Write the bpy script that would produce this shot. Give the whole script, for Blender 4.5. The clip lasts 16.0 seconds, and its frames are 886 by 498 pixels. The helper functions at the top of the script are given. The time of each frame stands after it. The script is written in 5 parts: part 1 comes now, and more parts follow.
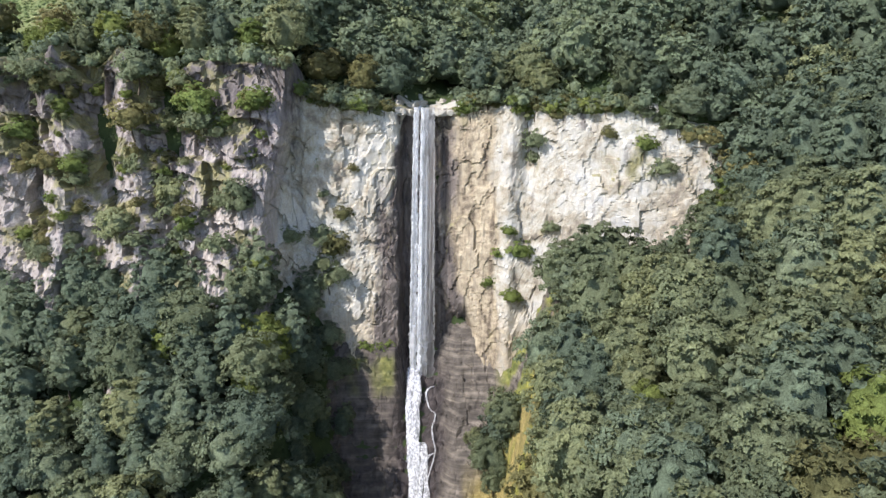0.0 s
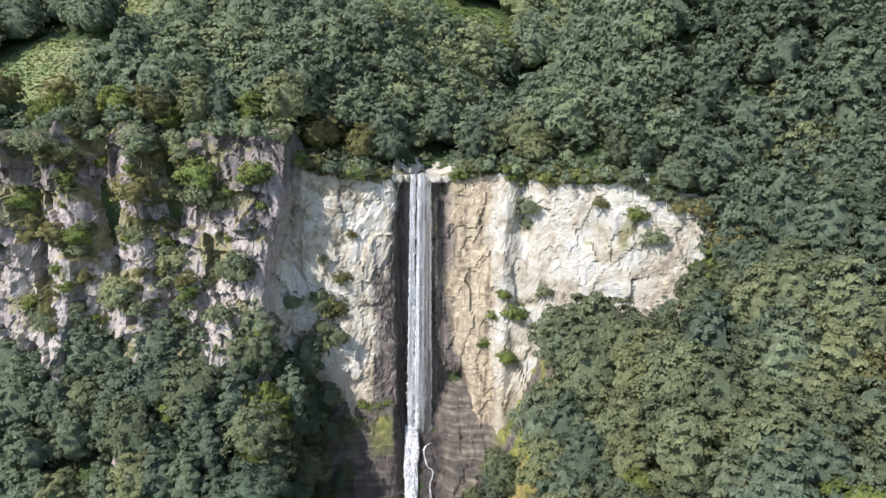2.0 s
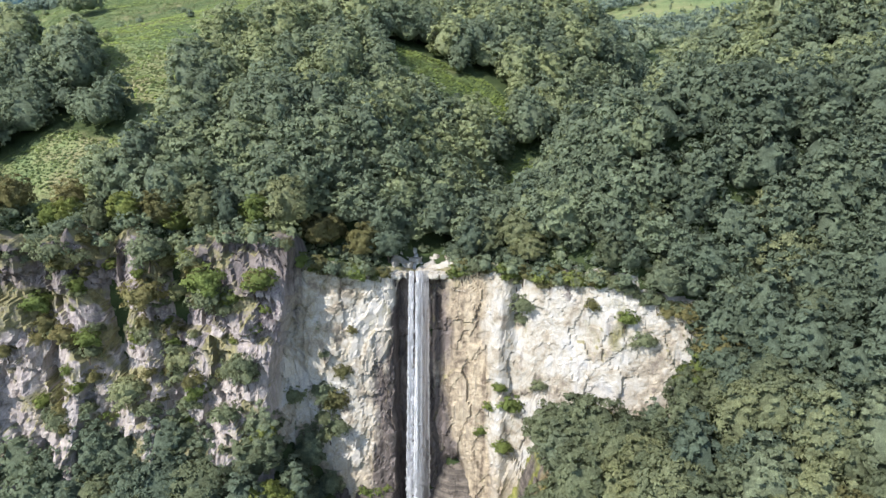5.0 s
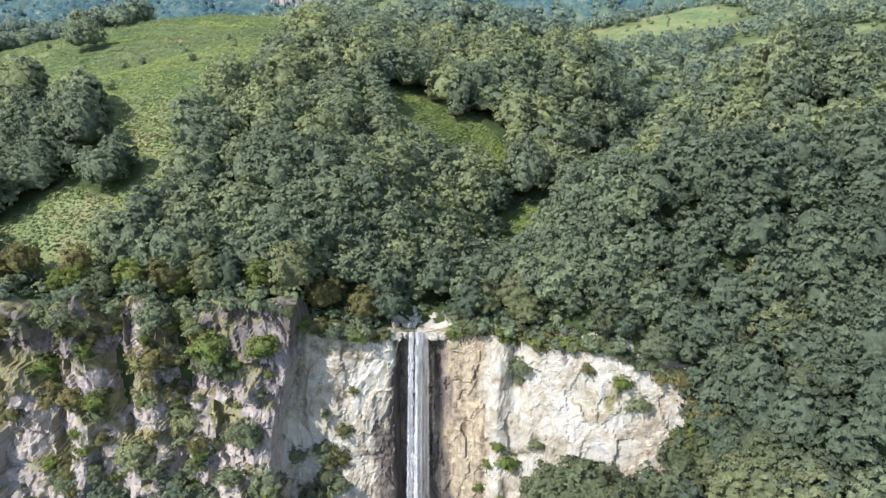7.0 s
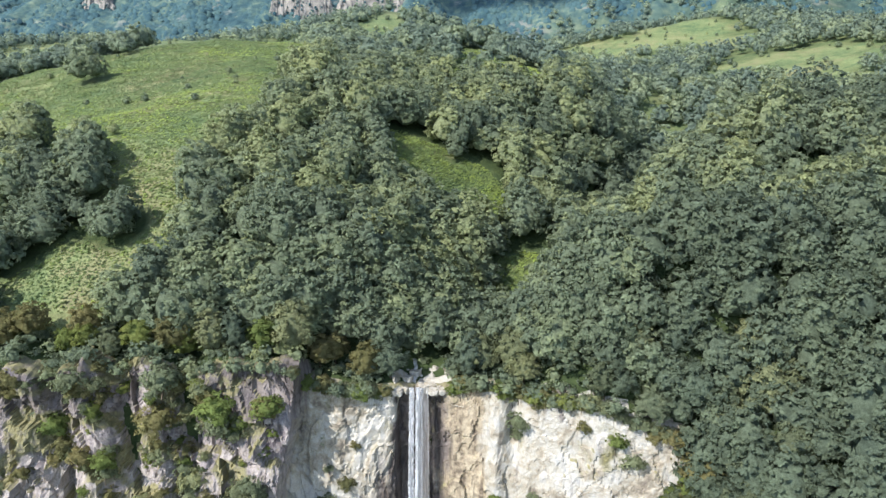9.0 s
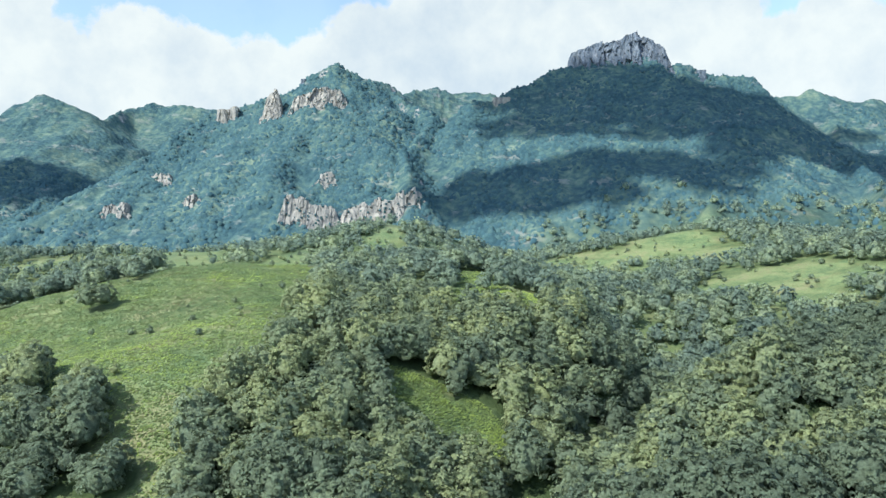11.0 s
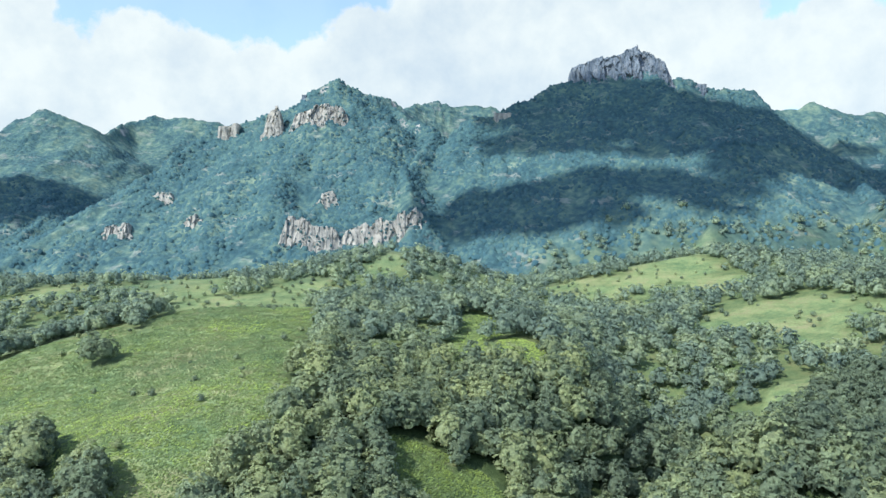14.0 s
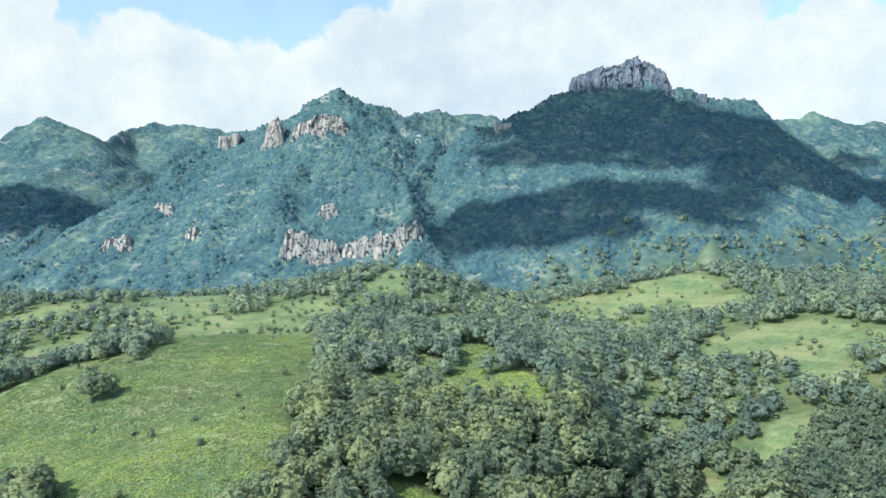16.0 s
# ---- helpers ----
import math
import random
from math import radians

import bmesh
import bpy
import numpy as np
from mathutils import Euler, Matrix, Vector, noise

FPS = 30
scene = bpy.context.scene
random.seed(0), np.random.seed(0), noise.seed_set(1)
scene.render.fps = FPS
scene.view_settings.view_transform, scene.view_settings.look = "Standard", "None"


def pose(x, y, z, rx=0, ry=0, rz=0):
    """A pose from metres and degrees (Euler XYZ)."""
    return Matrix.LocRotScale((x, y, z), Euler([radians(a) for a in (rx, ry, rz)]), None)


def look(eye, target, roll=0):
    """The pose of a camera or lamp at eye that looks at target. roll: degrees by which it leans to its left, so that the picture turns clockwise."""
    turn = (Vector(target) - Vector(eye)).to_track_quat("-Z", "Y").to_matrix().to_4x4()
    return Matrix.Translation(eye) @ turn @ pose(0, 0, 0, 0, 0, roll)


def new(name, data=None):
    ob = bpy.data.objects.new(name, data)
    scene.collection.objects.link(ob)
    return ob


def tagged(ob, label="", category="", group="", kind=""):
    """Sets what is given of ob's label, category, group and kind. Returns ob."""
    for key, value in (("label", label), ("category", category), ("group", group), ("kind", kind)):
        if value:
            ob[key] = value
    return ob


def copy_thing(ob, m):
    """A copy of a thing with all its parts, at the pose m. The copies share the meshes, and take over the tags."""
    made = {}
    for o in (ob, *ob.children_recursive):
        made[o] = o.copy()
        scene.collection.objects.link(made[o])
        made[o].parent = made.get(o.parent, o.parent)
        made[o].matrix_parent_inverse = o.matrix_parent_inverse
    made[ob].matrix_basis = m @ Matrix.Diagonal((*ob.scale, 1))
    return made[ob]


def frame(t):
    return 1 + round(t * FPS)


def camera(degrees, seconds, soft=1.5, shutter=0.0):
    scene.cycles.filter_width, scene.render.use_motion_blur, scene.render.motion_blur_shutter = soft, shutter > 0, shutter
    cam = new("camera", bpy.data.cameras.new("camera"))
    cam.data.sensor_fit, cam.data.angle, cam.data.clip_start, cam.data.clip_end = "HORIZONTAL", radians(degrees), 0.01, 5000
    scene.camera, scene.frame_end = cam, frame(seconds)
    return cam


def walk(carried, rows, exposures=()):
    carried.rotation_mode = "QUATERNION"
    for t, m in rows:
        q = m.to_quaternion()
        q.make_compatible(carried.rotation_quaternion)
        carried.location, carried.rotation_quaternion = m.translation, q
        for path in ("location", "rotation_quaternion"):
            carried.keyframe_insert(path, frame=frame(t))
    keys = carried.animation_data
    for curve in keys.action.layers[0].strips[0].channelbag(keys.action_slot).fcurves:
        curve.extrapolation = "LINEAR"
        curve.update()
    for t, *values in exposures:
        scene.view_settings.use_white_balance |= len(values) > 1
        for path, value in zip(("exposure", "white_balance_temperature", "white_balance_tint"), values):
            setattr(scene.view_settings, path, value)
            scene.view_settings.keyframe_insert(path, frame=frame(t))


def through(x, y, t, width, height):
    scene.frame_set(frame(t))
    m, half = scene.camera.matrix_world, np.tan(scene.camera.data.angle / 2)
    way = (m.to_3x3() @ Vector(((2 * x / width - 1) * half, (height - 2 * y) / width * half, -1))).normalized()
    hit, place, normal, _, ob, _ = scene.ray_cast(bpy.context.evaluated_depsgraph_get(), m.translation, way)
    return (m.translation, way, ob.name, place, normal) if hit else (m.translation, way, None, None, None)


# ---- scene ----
cam = camera(64.8, 16.0)
PATH = [  # seconds, x, y, z, tilt, lean, turn
    (0.0, 0.00, 0.00, 100.00, 76.30, 0.00, 0.00),
    (0.5, 0.00, 0.00, 103.40, 76.20, 0.00, -0.10),
    (1.0, -0.10, -0.02, 106.69, 76.20, 0.10, -0.20),
    (1.5, -0.10, -0.01, 110.09, 76.10, 0.20, -0.30),
    (2.0, -0.10, -0.01, 113.49, 76.10, 0.20, -0.40),
    (2.5, 0.00, -0.00, 116.88, 76.10, 0.20, -0.40),
    (3.0, 0.00, 0.00, 120.28, 76.00, 0.30, -0.40),
    (3.5, 0.00, 0.01, 123.67, 76.00, 0.30, -0.50),
    (4.0, 0.10, 0.01, 127.07, 76.00, 0.30, -0.50),
    (6.5, 0.20, 0.13, 144.02, 75.90, 0.30, -0.70),
    (7.0, 0.10, 0.13, 147.42, 75.90, 0.30, -0.70),
    (7.5, 0.10, 0.04, 150.84, 75.80, 0.30, -0.70),
    (8.0, 0.10, 0.05, 154.23, 75.80, 0.40, -0.70),
    (8.5, 0.10, 0.15, 157.60, 75.70, 0.40, -0.80),
    (9.0, 0.10, 0.15, 161.00, 75.60, 0.40, -0.80),
    (9.5, 0.10, 0.08, 164.52, 75.60, 0.40, -0.90),
    (9.6, 0.10, 0.15, 165.22, 75.58, 0.50, -0.90),
    (9.7, 0.10, 0.22, 165.92, 75.68, 0.50, -0.90),
    (9.8, 0.10, 0.21, 166.75, 75.95, 0.50, -0.90),
    (9.9, 0.10, 0.33, 167.65, 76.60, 0.50, -0.90),
    (10.0, 0.10, 0.35, 168.57, 77.60, 0.50, -0.90),
    (10.1, 0.10, 0.34, 169.37, 79.55, 0.50, -0.90),
    (10.2, 0.10, 0.33, 170.19, 81.85, 0.50, -0.90),
    (10.3, 0.10, 0.36, 170.93, 84.20, 0.50, -0.90),
    (10.4, 0.10, 0.38, 171.65, 86.30, 0.50, -0.90),
    (10.5, 0.10, 0.33, 172.28, 88.10, 0.50, -0.90),
    (10.6, 0.10, 0.32, 172.90, 89.40, 0.50, -0.90),
    (10.8, 0.10, 0.29, 174.24, 90.70, 0.50, -0.90),
    (11.1, 0.10, 0.26, 176.21, 91.10, 0.50, -0.90),
    (12.3, 0.10, -0.06, 184.21, 91.20, 0.50, -0.90),
    (12.5, 0.20, -0.11, 185.66, 91.20, 0.60, -0.80),
    (13.0, 0.10, -0.06, 189.25, 91.20, 0.70, -0.80),
    (13.5, 0.10, -0.11, 192.87, 91.30, 0.70, -0.80),
    (14.0, 0.10, -0.08, 196.36, 91.30, 0.70, -0.80),
    (14.5, 0.10, -0.03, 199.95, 91.40, 0.60, -0.80),
    (15.0, 0.10, 0.02, 203.54, 91.40, 0.60, -0.80),
    (15.5, 0.10, 0.05, 207.03, 91.40, 0.60, -0.80),
    (16.0, 0.10, 0.10, 210.62, 91.40, 0.60, -0.80),
]
walk(cam, [(t, pose(*row)) for t, *row in PATH],
     exposures=[(0.0, 0.80, 6400, 16), (4.0, 0.84, 6400, 15), (9.6, 0.85, 6350, 12), (11.2, 0.86, 6050, 5), (16.0, 0.89, 6000, 5)])

# ---------------------------------------------------------------- light
SUN_WAY = Vector((-0.53, -0.50, 0.70)).normalized()  # from the ground towards the sun

world = bpy.data.worlds.new("sky")
scene.world = world
world.use_nodes = True
wt = world.node_tree
wt.nodes.clear()


def wnode(kind, **values):
    n = wt.nodes.new(kind)
    for key, value in values.items():
        n.inputs[key].default_value = value
    return n


def wmath(op, a, b=None, c=None, clamp=False):
    n = wt.nodes.new("ShaderNodeMath")
    n.operation, n.use_clamp = op, clamp
    for slot, v in zip(n.inputs, (a, b, c)):
        if v is None:
            continue
        if isinstance(v, (int, float)):
            slot.default_value = v
        else:
            wt.links.new(v, slot)
    return n.outputs[0]


w_coord = wt.nodes.new("ShaderNodeTexCoord").outputs["Generated"]
w_sky = wt.nodes.new("ShaderNodeTexSky")
w_sky.sky_type, w_sky.sun_disc = "NISHITA", False
w_sky.sun_elevation = math.asin(SUN_WAY.z)
w_sky.sun_rotation = math.atan2(SUN_WAY.x, SUN_WAY.y)
w_sky.altitude, w_sky.air_density, w_sky.dust_density, w_sky.ozone_density = 900.0, 1.0, 1.0, 1.0

# cumulus heaps: compass way (degrees right of ahead), height (degrees), half width (degrees)
HEAPS = ((-34, 17.5, 6.0), (-28.5, 13, 4.8), (-26, 8, 6), (-22.3, 14.2, 5.0), (-18.5, 12.8, 5.0), (-13.5, 12.6, 5.0), (-8.5, 13.6, 4.8), (-4.5, 15.5, 5.2), (1, 17, 5.8), (7, 18.5, 7.0), (14, 19, 7.0), (21, 16.5, 5.4),
         (26, 14.4, 3.6), (31, 14.2, 4.4), (-24, 5, 8), (-10, 6, 7), (4, 9, 8), (14, 10, 7), (36, 12.5, 5), (24, 9, 4), (-42, 16, 8))
w_warp = wnode("ShaderNodeTexNoise", Scale=11.0, Detail=10.0, Roughness=0.62)
w_soft = wnode("ShaderNodeTexNoise", Scale=2.2, Detail=6.0, Roughness=0.55)
w_fine = wnode("ShaderNodeTexNoise", Scale=14.0, Detail=8.0, Roughness=0.6)
w_norm = wt.nodes.new("ShaderNodeVectorMath")
w_norm.operation = "NORMALIZE"
wt.links.new(w_coord, w_norm.inputs[0])
for n in (w_warp, w_soft, w_fine):
    wt.links.new(w_norm.outputs[0], n.inputs["Vector"])
heap = None
for az, el, half in HEAPS:
    a, e = radians(az), radians(el)
    d = wt.nodes.new("ShaderNodeVectorMath")
    d.operation = "DISTANCE"
    wt.links.new(w_norm.outputs[0], d.inputs[0])
    d.inputs[1].default_value = (math.sin(a) * math.cos(e), math.cos(a) * math.cos(e), math.sin(e))
    v = wmath("MULTIPLY_ADD", d.outputs["Value"], -1.0 / radians(half), 1.0)
    heap = v if heap is None else wmath("MAXIMUM", heap, v)
heap = wmath("MAXIMUM", heap, wmath("MULTIPLY_ADD", w_soft.outputs[0], 4.0, -2.75))
rough_edge = wmath("MULTIPLY_ADD", w_warp.outputs[0], 1.1, -0.55)
cover = wmath("MULTIPLY_ADD", wmath("ADD", heap, rough_edge), 9.0, 0.1, clamp=True)
haze = wmath("MULTIPLY_ADD", cover, 0.74, 0.22)
w_tone = wt.nodes.new("ShaderNodeValToRGB")
w_tone.color_ramp.elements[0].position, w_tone.color_ramp.elements[0].color = 0.38, (0.66, 0.74, 0.81, 1)
w_tone.color_ramp.elements[1].position, w_tone.color_ramp.elements[1].color = 0.60, (0.97, 0.98, 0.93, 1)
wt.links.new(wmath("MULTIPLY_ADD", w_fine.outputs[0], 0.45, wmath("MULTIPLY", w_soft.outputs[0], 0.6)), w_tone.inputs[0])
b_sky, b_cloud, b_mix = (wt.nodes.new(k) for k in ("ShaderNodeBackground", "ShaderNodeBackground", "ShaderNodeMixShader"))
b_sky.inputs["Strength"].default_value = 0.17
b_cloud.inputs["Strength"].default_value = 0.54
wt.links.new(w_sky.outputs[0], b_sky.inputs["Color"])
wt.links.new(w_tone.outputs[0], b_cloud.inputs["Color"])
wt.links.new(haze, b_mix.inputs[0])
wt.links.new(b_sky.outputs[0], b_mix.inputs[1])
wt.links.new(b_cloud.outputs[0], b_mix.inputs[2])
wt.links.new(b_mix.outputs[0], wt.nodes.new("ShaderNodeOutputWorld").inputs["Surface"])

sun = new("sun", bpy.data.lights.new("sun", "SUN"))
sun.data.energy, sun.data.angle, sun.data.color = 3.7, radians(0.53), (1.0, 0.95, 0.86)
sun.matrix_world = look(SUN_WAY * 3000, (0, 0, 0))

# ---------------------------------------------------------------- materials
class Nodes:
    """A short hand for node materials."""

    def __init__(self, name):
        self.material = bpy.data.materials.new(name)
        self.material.use_nodes = True
        self.tree = self.material.node_tree
        self.tree.nodes.clear()
        self.place = self.tree.nodes.new("ShaderNodeTexCoord").outputs["Object"]

    def put(self, slot, value):
        if value is None:
            return
        if hasattr(value, "is_output"):
            self.tree.links.new(value, slot)
        else:
            slot.default_value = value

    def math(self, op, a, b=None, c=None, clamp=False):
        n = self.tree.nodes.new("ShaderNodeMath")
        n.operation, n.use_clamp = op, clamp
        for slot, v in zip(n.inputs, (a, b, c)):
            self.put(slot, v)
        return n.outputs[0]

    def noise(self, scale, detail=4.0, rough=0.55, stretch=None, where=None, distort=0.0):
        n = self.tree.nodes.new("ShaderNodeTexNoise")
        where = where or self.place
        if stretch:
            m = self.tree.nodes.new("ShaderNodeMapping")
            m.inputs["Scale"].default_value = stretch
            self.tree.links.new(where, m.inputs[0])
            where = m.outputs[0]
        self.tree.links.new(where, n.inputs["Vector"])
        n.inputs["Scale"].default_value, n.inputs["Detail"].default_value = scale, detail
        n.inputs["Roughness"].default_value, n.inputs["Distortion"].default_value = rough, distort
        return n.outputs[0]

    def voronoi(self, scale, feature="DISTANCE_TO_EDGE", stretch=(1, 1, 1)):
        m, n = self.tree.nodes.new("ShaderNodeMapping"), self.tree.nodes.new("ShaderNodeTexVoronoi")
        m.inputs["Scale"].default_value = stretch
        self.tree.links.new(self.place, m.inputs[0])
        n.feature = feature
        n.inputs["Scale"].default_value = scale
        self.tree.links.new(m.outputs[0], n.inputs["Vector"])
        return n.outputs[0]

    def joints(self, scale, stretch, bend):
        """Distance to the nearest joint of uneven, bent blocks."""
        n, a = self.tree.nodes.new("ShaderNodeTexNoise"), self.tree.nodes.new("ShaderNodeVectorMath")
        n.inputs["Scale"].default_value, n.inputs["Detail"].default_value = 0.45, 4.0
        a.operation = "MULTIPLY_ADD"
        a.inputs[1].default_value = (bend * 3,) * 3
        self.tree.links.new(self.place, n.inputs["Vector"])
        self.tree.links.new(n.outputs["Color"], a.inputs[0])
        self.tree.links.new(self.place, a.inputs[2])
        kept, self.place = self.place, a.outputs[0]
        out = self.voronoi(scale, "DISTANCE_TO_EDGE", stretch)
        self.place = kept
        return out

    def ramp(self, value, *stops):
        n = self.tree.nodes.new("ShaderNodeValToRGB")
        while len(n.color_ramp.elements) < len(stops):
            n.color_ramp.elements.new(0.5)
        for e, (at, colour) in zip(n.color_ramp.elements, stops):
            e.position = at
            e.color = (*((colour,) * 3 if isinstance(colour, (int, float)) else colour), 1)
        self.tree.links.new(value, n.inputs[0])
        return n.outputs[0]

    def mix(self, amount, a, b, blend="MIX"):
        n = self.tree.nodes.new("ShaderNodeMix")
        n.data_type, n.blend_type = "RGBA", blend
        self.put(n.inputs[0], amount)
        for slot, v in ((n.inputs[6], a), (n.inputs[7], b)):
            self.put(slot, (*v, 1) if isinstance(v, tuple) else v)
        return n.outputs[2]

    def read(self, name):
        n = self.tree.nodes.new("ShaderNodeAttribute")
        n.attribute_name = name
        return n.outputs["Fac"]

    def own_random(self):
        return self.tree.nodes.new("ShaderNodeObjectInfo").outputs["Random"]

    def bump(self, value, strength, distance):
        n = self.tree.nodes.new("ShaderNodeBump")
        n.inputs["Strength"].default_value, n.inputs["Distance"].default_value = strength, distance
        self.tree.links.new(value, n.inputs["Height"])
        return n.outputs[0]

    def end(self, colour, rough=0.9, normal=None, gloss=0.2, through=None, alpha=None):
        p = self.tree.nodes.new("ShaderNodeBsdfPrincipled")
        self.put(p.inputs["Base Color"], (*colour, 1) if isinstance(colour, tuple) else colour)
        self.put(p.inputs["Roughness"], rough)
        self.put(p.inputs["Specular IOR Level"], gloss)
        self.put(p.inputs["Normal"], normal)
        self.put(p.inputs["Alpha"], alpha)
        out = p.outputs[0]
        if through:
            t, m = self.tree.nodes.new("ShaderNodeBsdfTranslucent"), self.tree.nodes.new("ShaderNodeMixShader")
            self.put(t.inputs[0], (*colour, 1) if isinstance(colour, tuple) else colour)
            m.inputs[0].default_value = through
            self.tree.links.new(out, m.inputs[1])
            self.tree.links.new(t.outputs[0], m.inputs[2])
            out = m.outputs[0]
        self.tree.links.new(out, self.tree.nodes.new("ShaderNodeOutputMaterial").inputs[0])
        return self.material


def leaf_material(name, dark, mid, light, own=True):
    m = Nodes(name)
    tint = m.read("tint")
    if own:
        tint = m.math("ADD", m.math("MULTIPLY", m.own_random(), 0.62), m.math("MULTIPLY", tint, 0.38))
    colour = m.ramp(tint, (0.0, dark), (0.55, mid), (1.0, light))
    grain, leaf = m.noise(0.9, 3, 0.6), m.noise(6.0, 3, 0.65)
    colour = m.mix(0.8, colour, m.ramp(grain, (0.32, 0.60), (0.5, 1.0), (0.68, 1.36)), "MULTIPLY")
    colour = m.mix(0.9, colour, m.ramp(leaf, (0.34, 0.66), (0.5, 1.0), (0.66, 1.28)), "MULTIPLY")
    return m.end(colour, 0.7, m.bump(leaf, 1.0, 0.35), gloss=0.08, through=0.40)


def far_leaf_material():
    m = Nodes("hazy_mountain_leaves")
    # the blue of distant haze is put into these leaf colours
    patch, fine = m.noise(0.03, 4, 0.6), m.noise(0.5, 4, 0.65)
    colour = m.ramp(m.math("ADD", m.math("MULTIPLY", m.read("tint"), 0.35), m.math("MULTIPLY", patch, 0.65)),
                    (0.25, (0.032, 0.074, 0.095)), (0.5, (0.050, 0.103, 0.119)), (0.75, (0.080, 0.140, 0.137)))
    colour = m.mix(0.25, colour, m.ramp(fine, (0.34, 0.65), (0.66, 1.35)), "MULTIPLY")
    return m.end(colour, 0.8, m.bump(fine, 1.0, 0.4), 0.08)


def bark_material():
    m = Nodes("bark")
    colour = m.ramp(m.noise(3, 5, 0.6, (1, 1, 0.2)), (0.3, (0.05, 0.04, 0.03)), (0.7, (0.16, 0.13, 0.1)))
    return m.end(colour, 0.95, m.bump(m.noise(8, 4, 0.6, (1, 1, 0.15)), 0.6, 0.1))


def ground_material():
    """Fern and grass meadows, leaf litter under the trees, bare rock where it is steep."""
    m = Nodes("ground")
    big, small, fine = m.noise(0.035, 4, 0.6), m.noise(0.22, 5, 0.65), m.noise(1.1, 4, 0.7)
    grass = m.ramp(m.math("ADD", m.math("MULTIPLY", big, 0.55), m.math("MULTIPLY", small, 0.45)),
                   (0.36, (0.090, 0.140, 0.068)), (0.45, (0.142, 0.192, 0.088)), (0.53, (0.188, 0.226, 0.102)), (0.64, (0.225, 0.224, 0.118)))
    terrace = m.noise(1.0, 4, 0.6, (0.02, 0.02, 0.5), distort=0.4)
    grass = m.mix(0.35, grass, m.ramp(terrace, (0.36, 0.62), (0.5, 1.0), (0.64, 1.22)), "MULTIPLY")
    grass = m.mix(0.7, grass, m.ramp(fine, (0.3, 0.6), (0.7, 1.3)), "MULTIPLY")
    litter = m.ramp(small, (0.3, (0.026, 0.042, 0.020)), (0.7, (0.065, 0.09, 0.036)))
    # mountain ground: blue haze is painted into the wild colours
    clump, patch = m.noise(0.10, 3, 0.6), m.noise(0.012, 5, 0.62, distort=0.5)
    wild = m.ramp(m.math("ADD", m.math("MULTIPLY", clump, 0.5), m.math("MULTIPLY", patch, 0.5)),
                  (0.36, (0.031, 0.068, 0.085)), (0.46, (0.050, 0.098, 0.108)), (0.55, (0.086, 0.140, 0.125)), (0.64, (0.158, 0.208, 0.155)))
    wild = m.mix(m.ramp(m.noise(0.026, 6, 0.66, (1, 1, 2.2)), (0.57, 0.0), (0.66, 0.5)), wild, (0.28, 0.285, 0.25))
    rock = m.ramp(fine, (0.3, (0.20, 0.20, 0.20)), (0.7, (0.45, 0.42, 0.39)))
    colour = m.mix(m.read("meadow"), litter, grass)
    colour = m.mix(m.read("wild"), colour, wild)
    colour = m.mix(m.math("MULTIPLY_ADD", m.read("rock"), 2.2, m.math("MULTIPLY_ADD", small, 1.6, -1.4), clamp=True), colour, rock)
    heads = m.math("MULTIPLY", m.math("SUBTRACT", 1.0, m.voronoi(0.125, "F1")), m.math("MULTIPLY", m.read("wild"), m.ramp(patch, (0.35, 1.0), (0.62, 0.25))))
    low = m.math("ADD", m.math("MULTIPLY", small, 0.2), m.math("MULTIPLY", fine, 0.1))
    return m.end(colour, 0.95, m.bump(m.math("ADD", low, m.math("MULTIPLY", heads, 0.7)), 1.0, 4.0), 0.08)


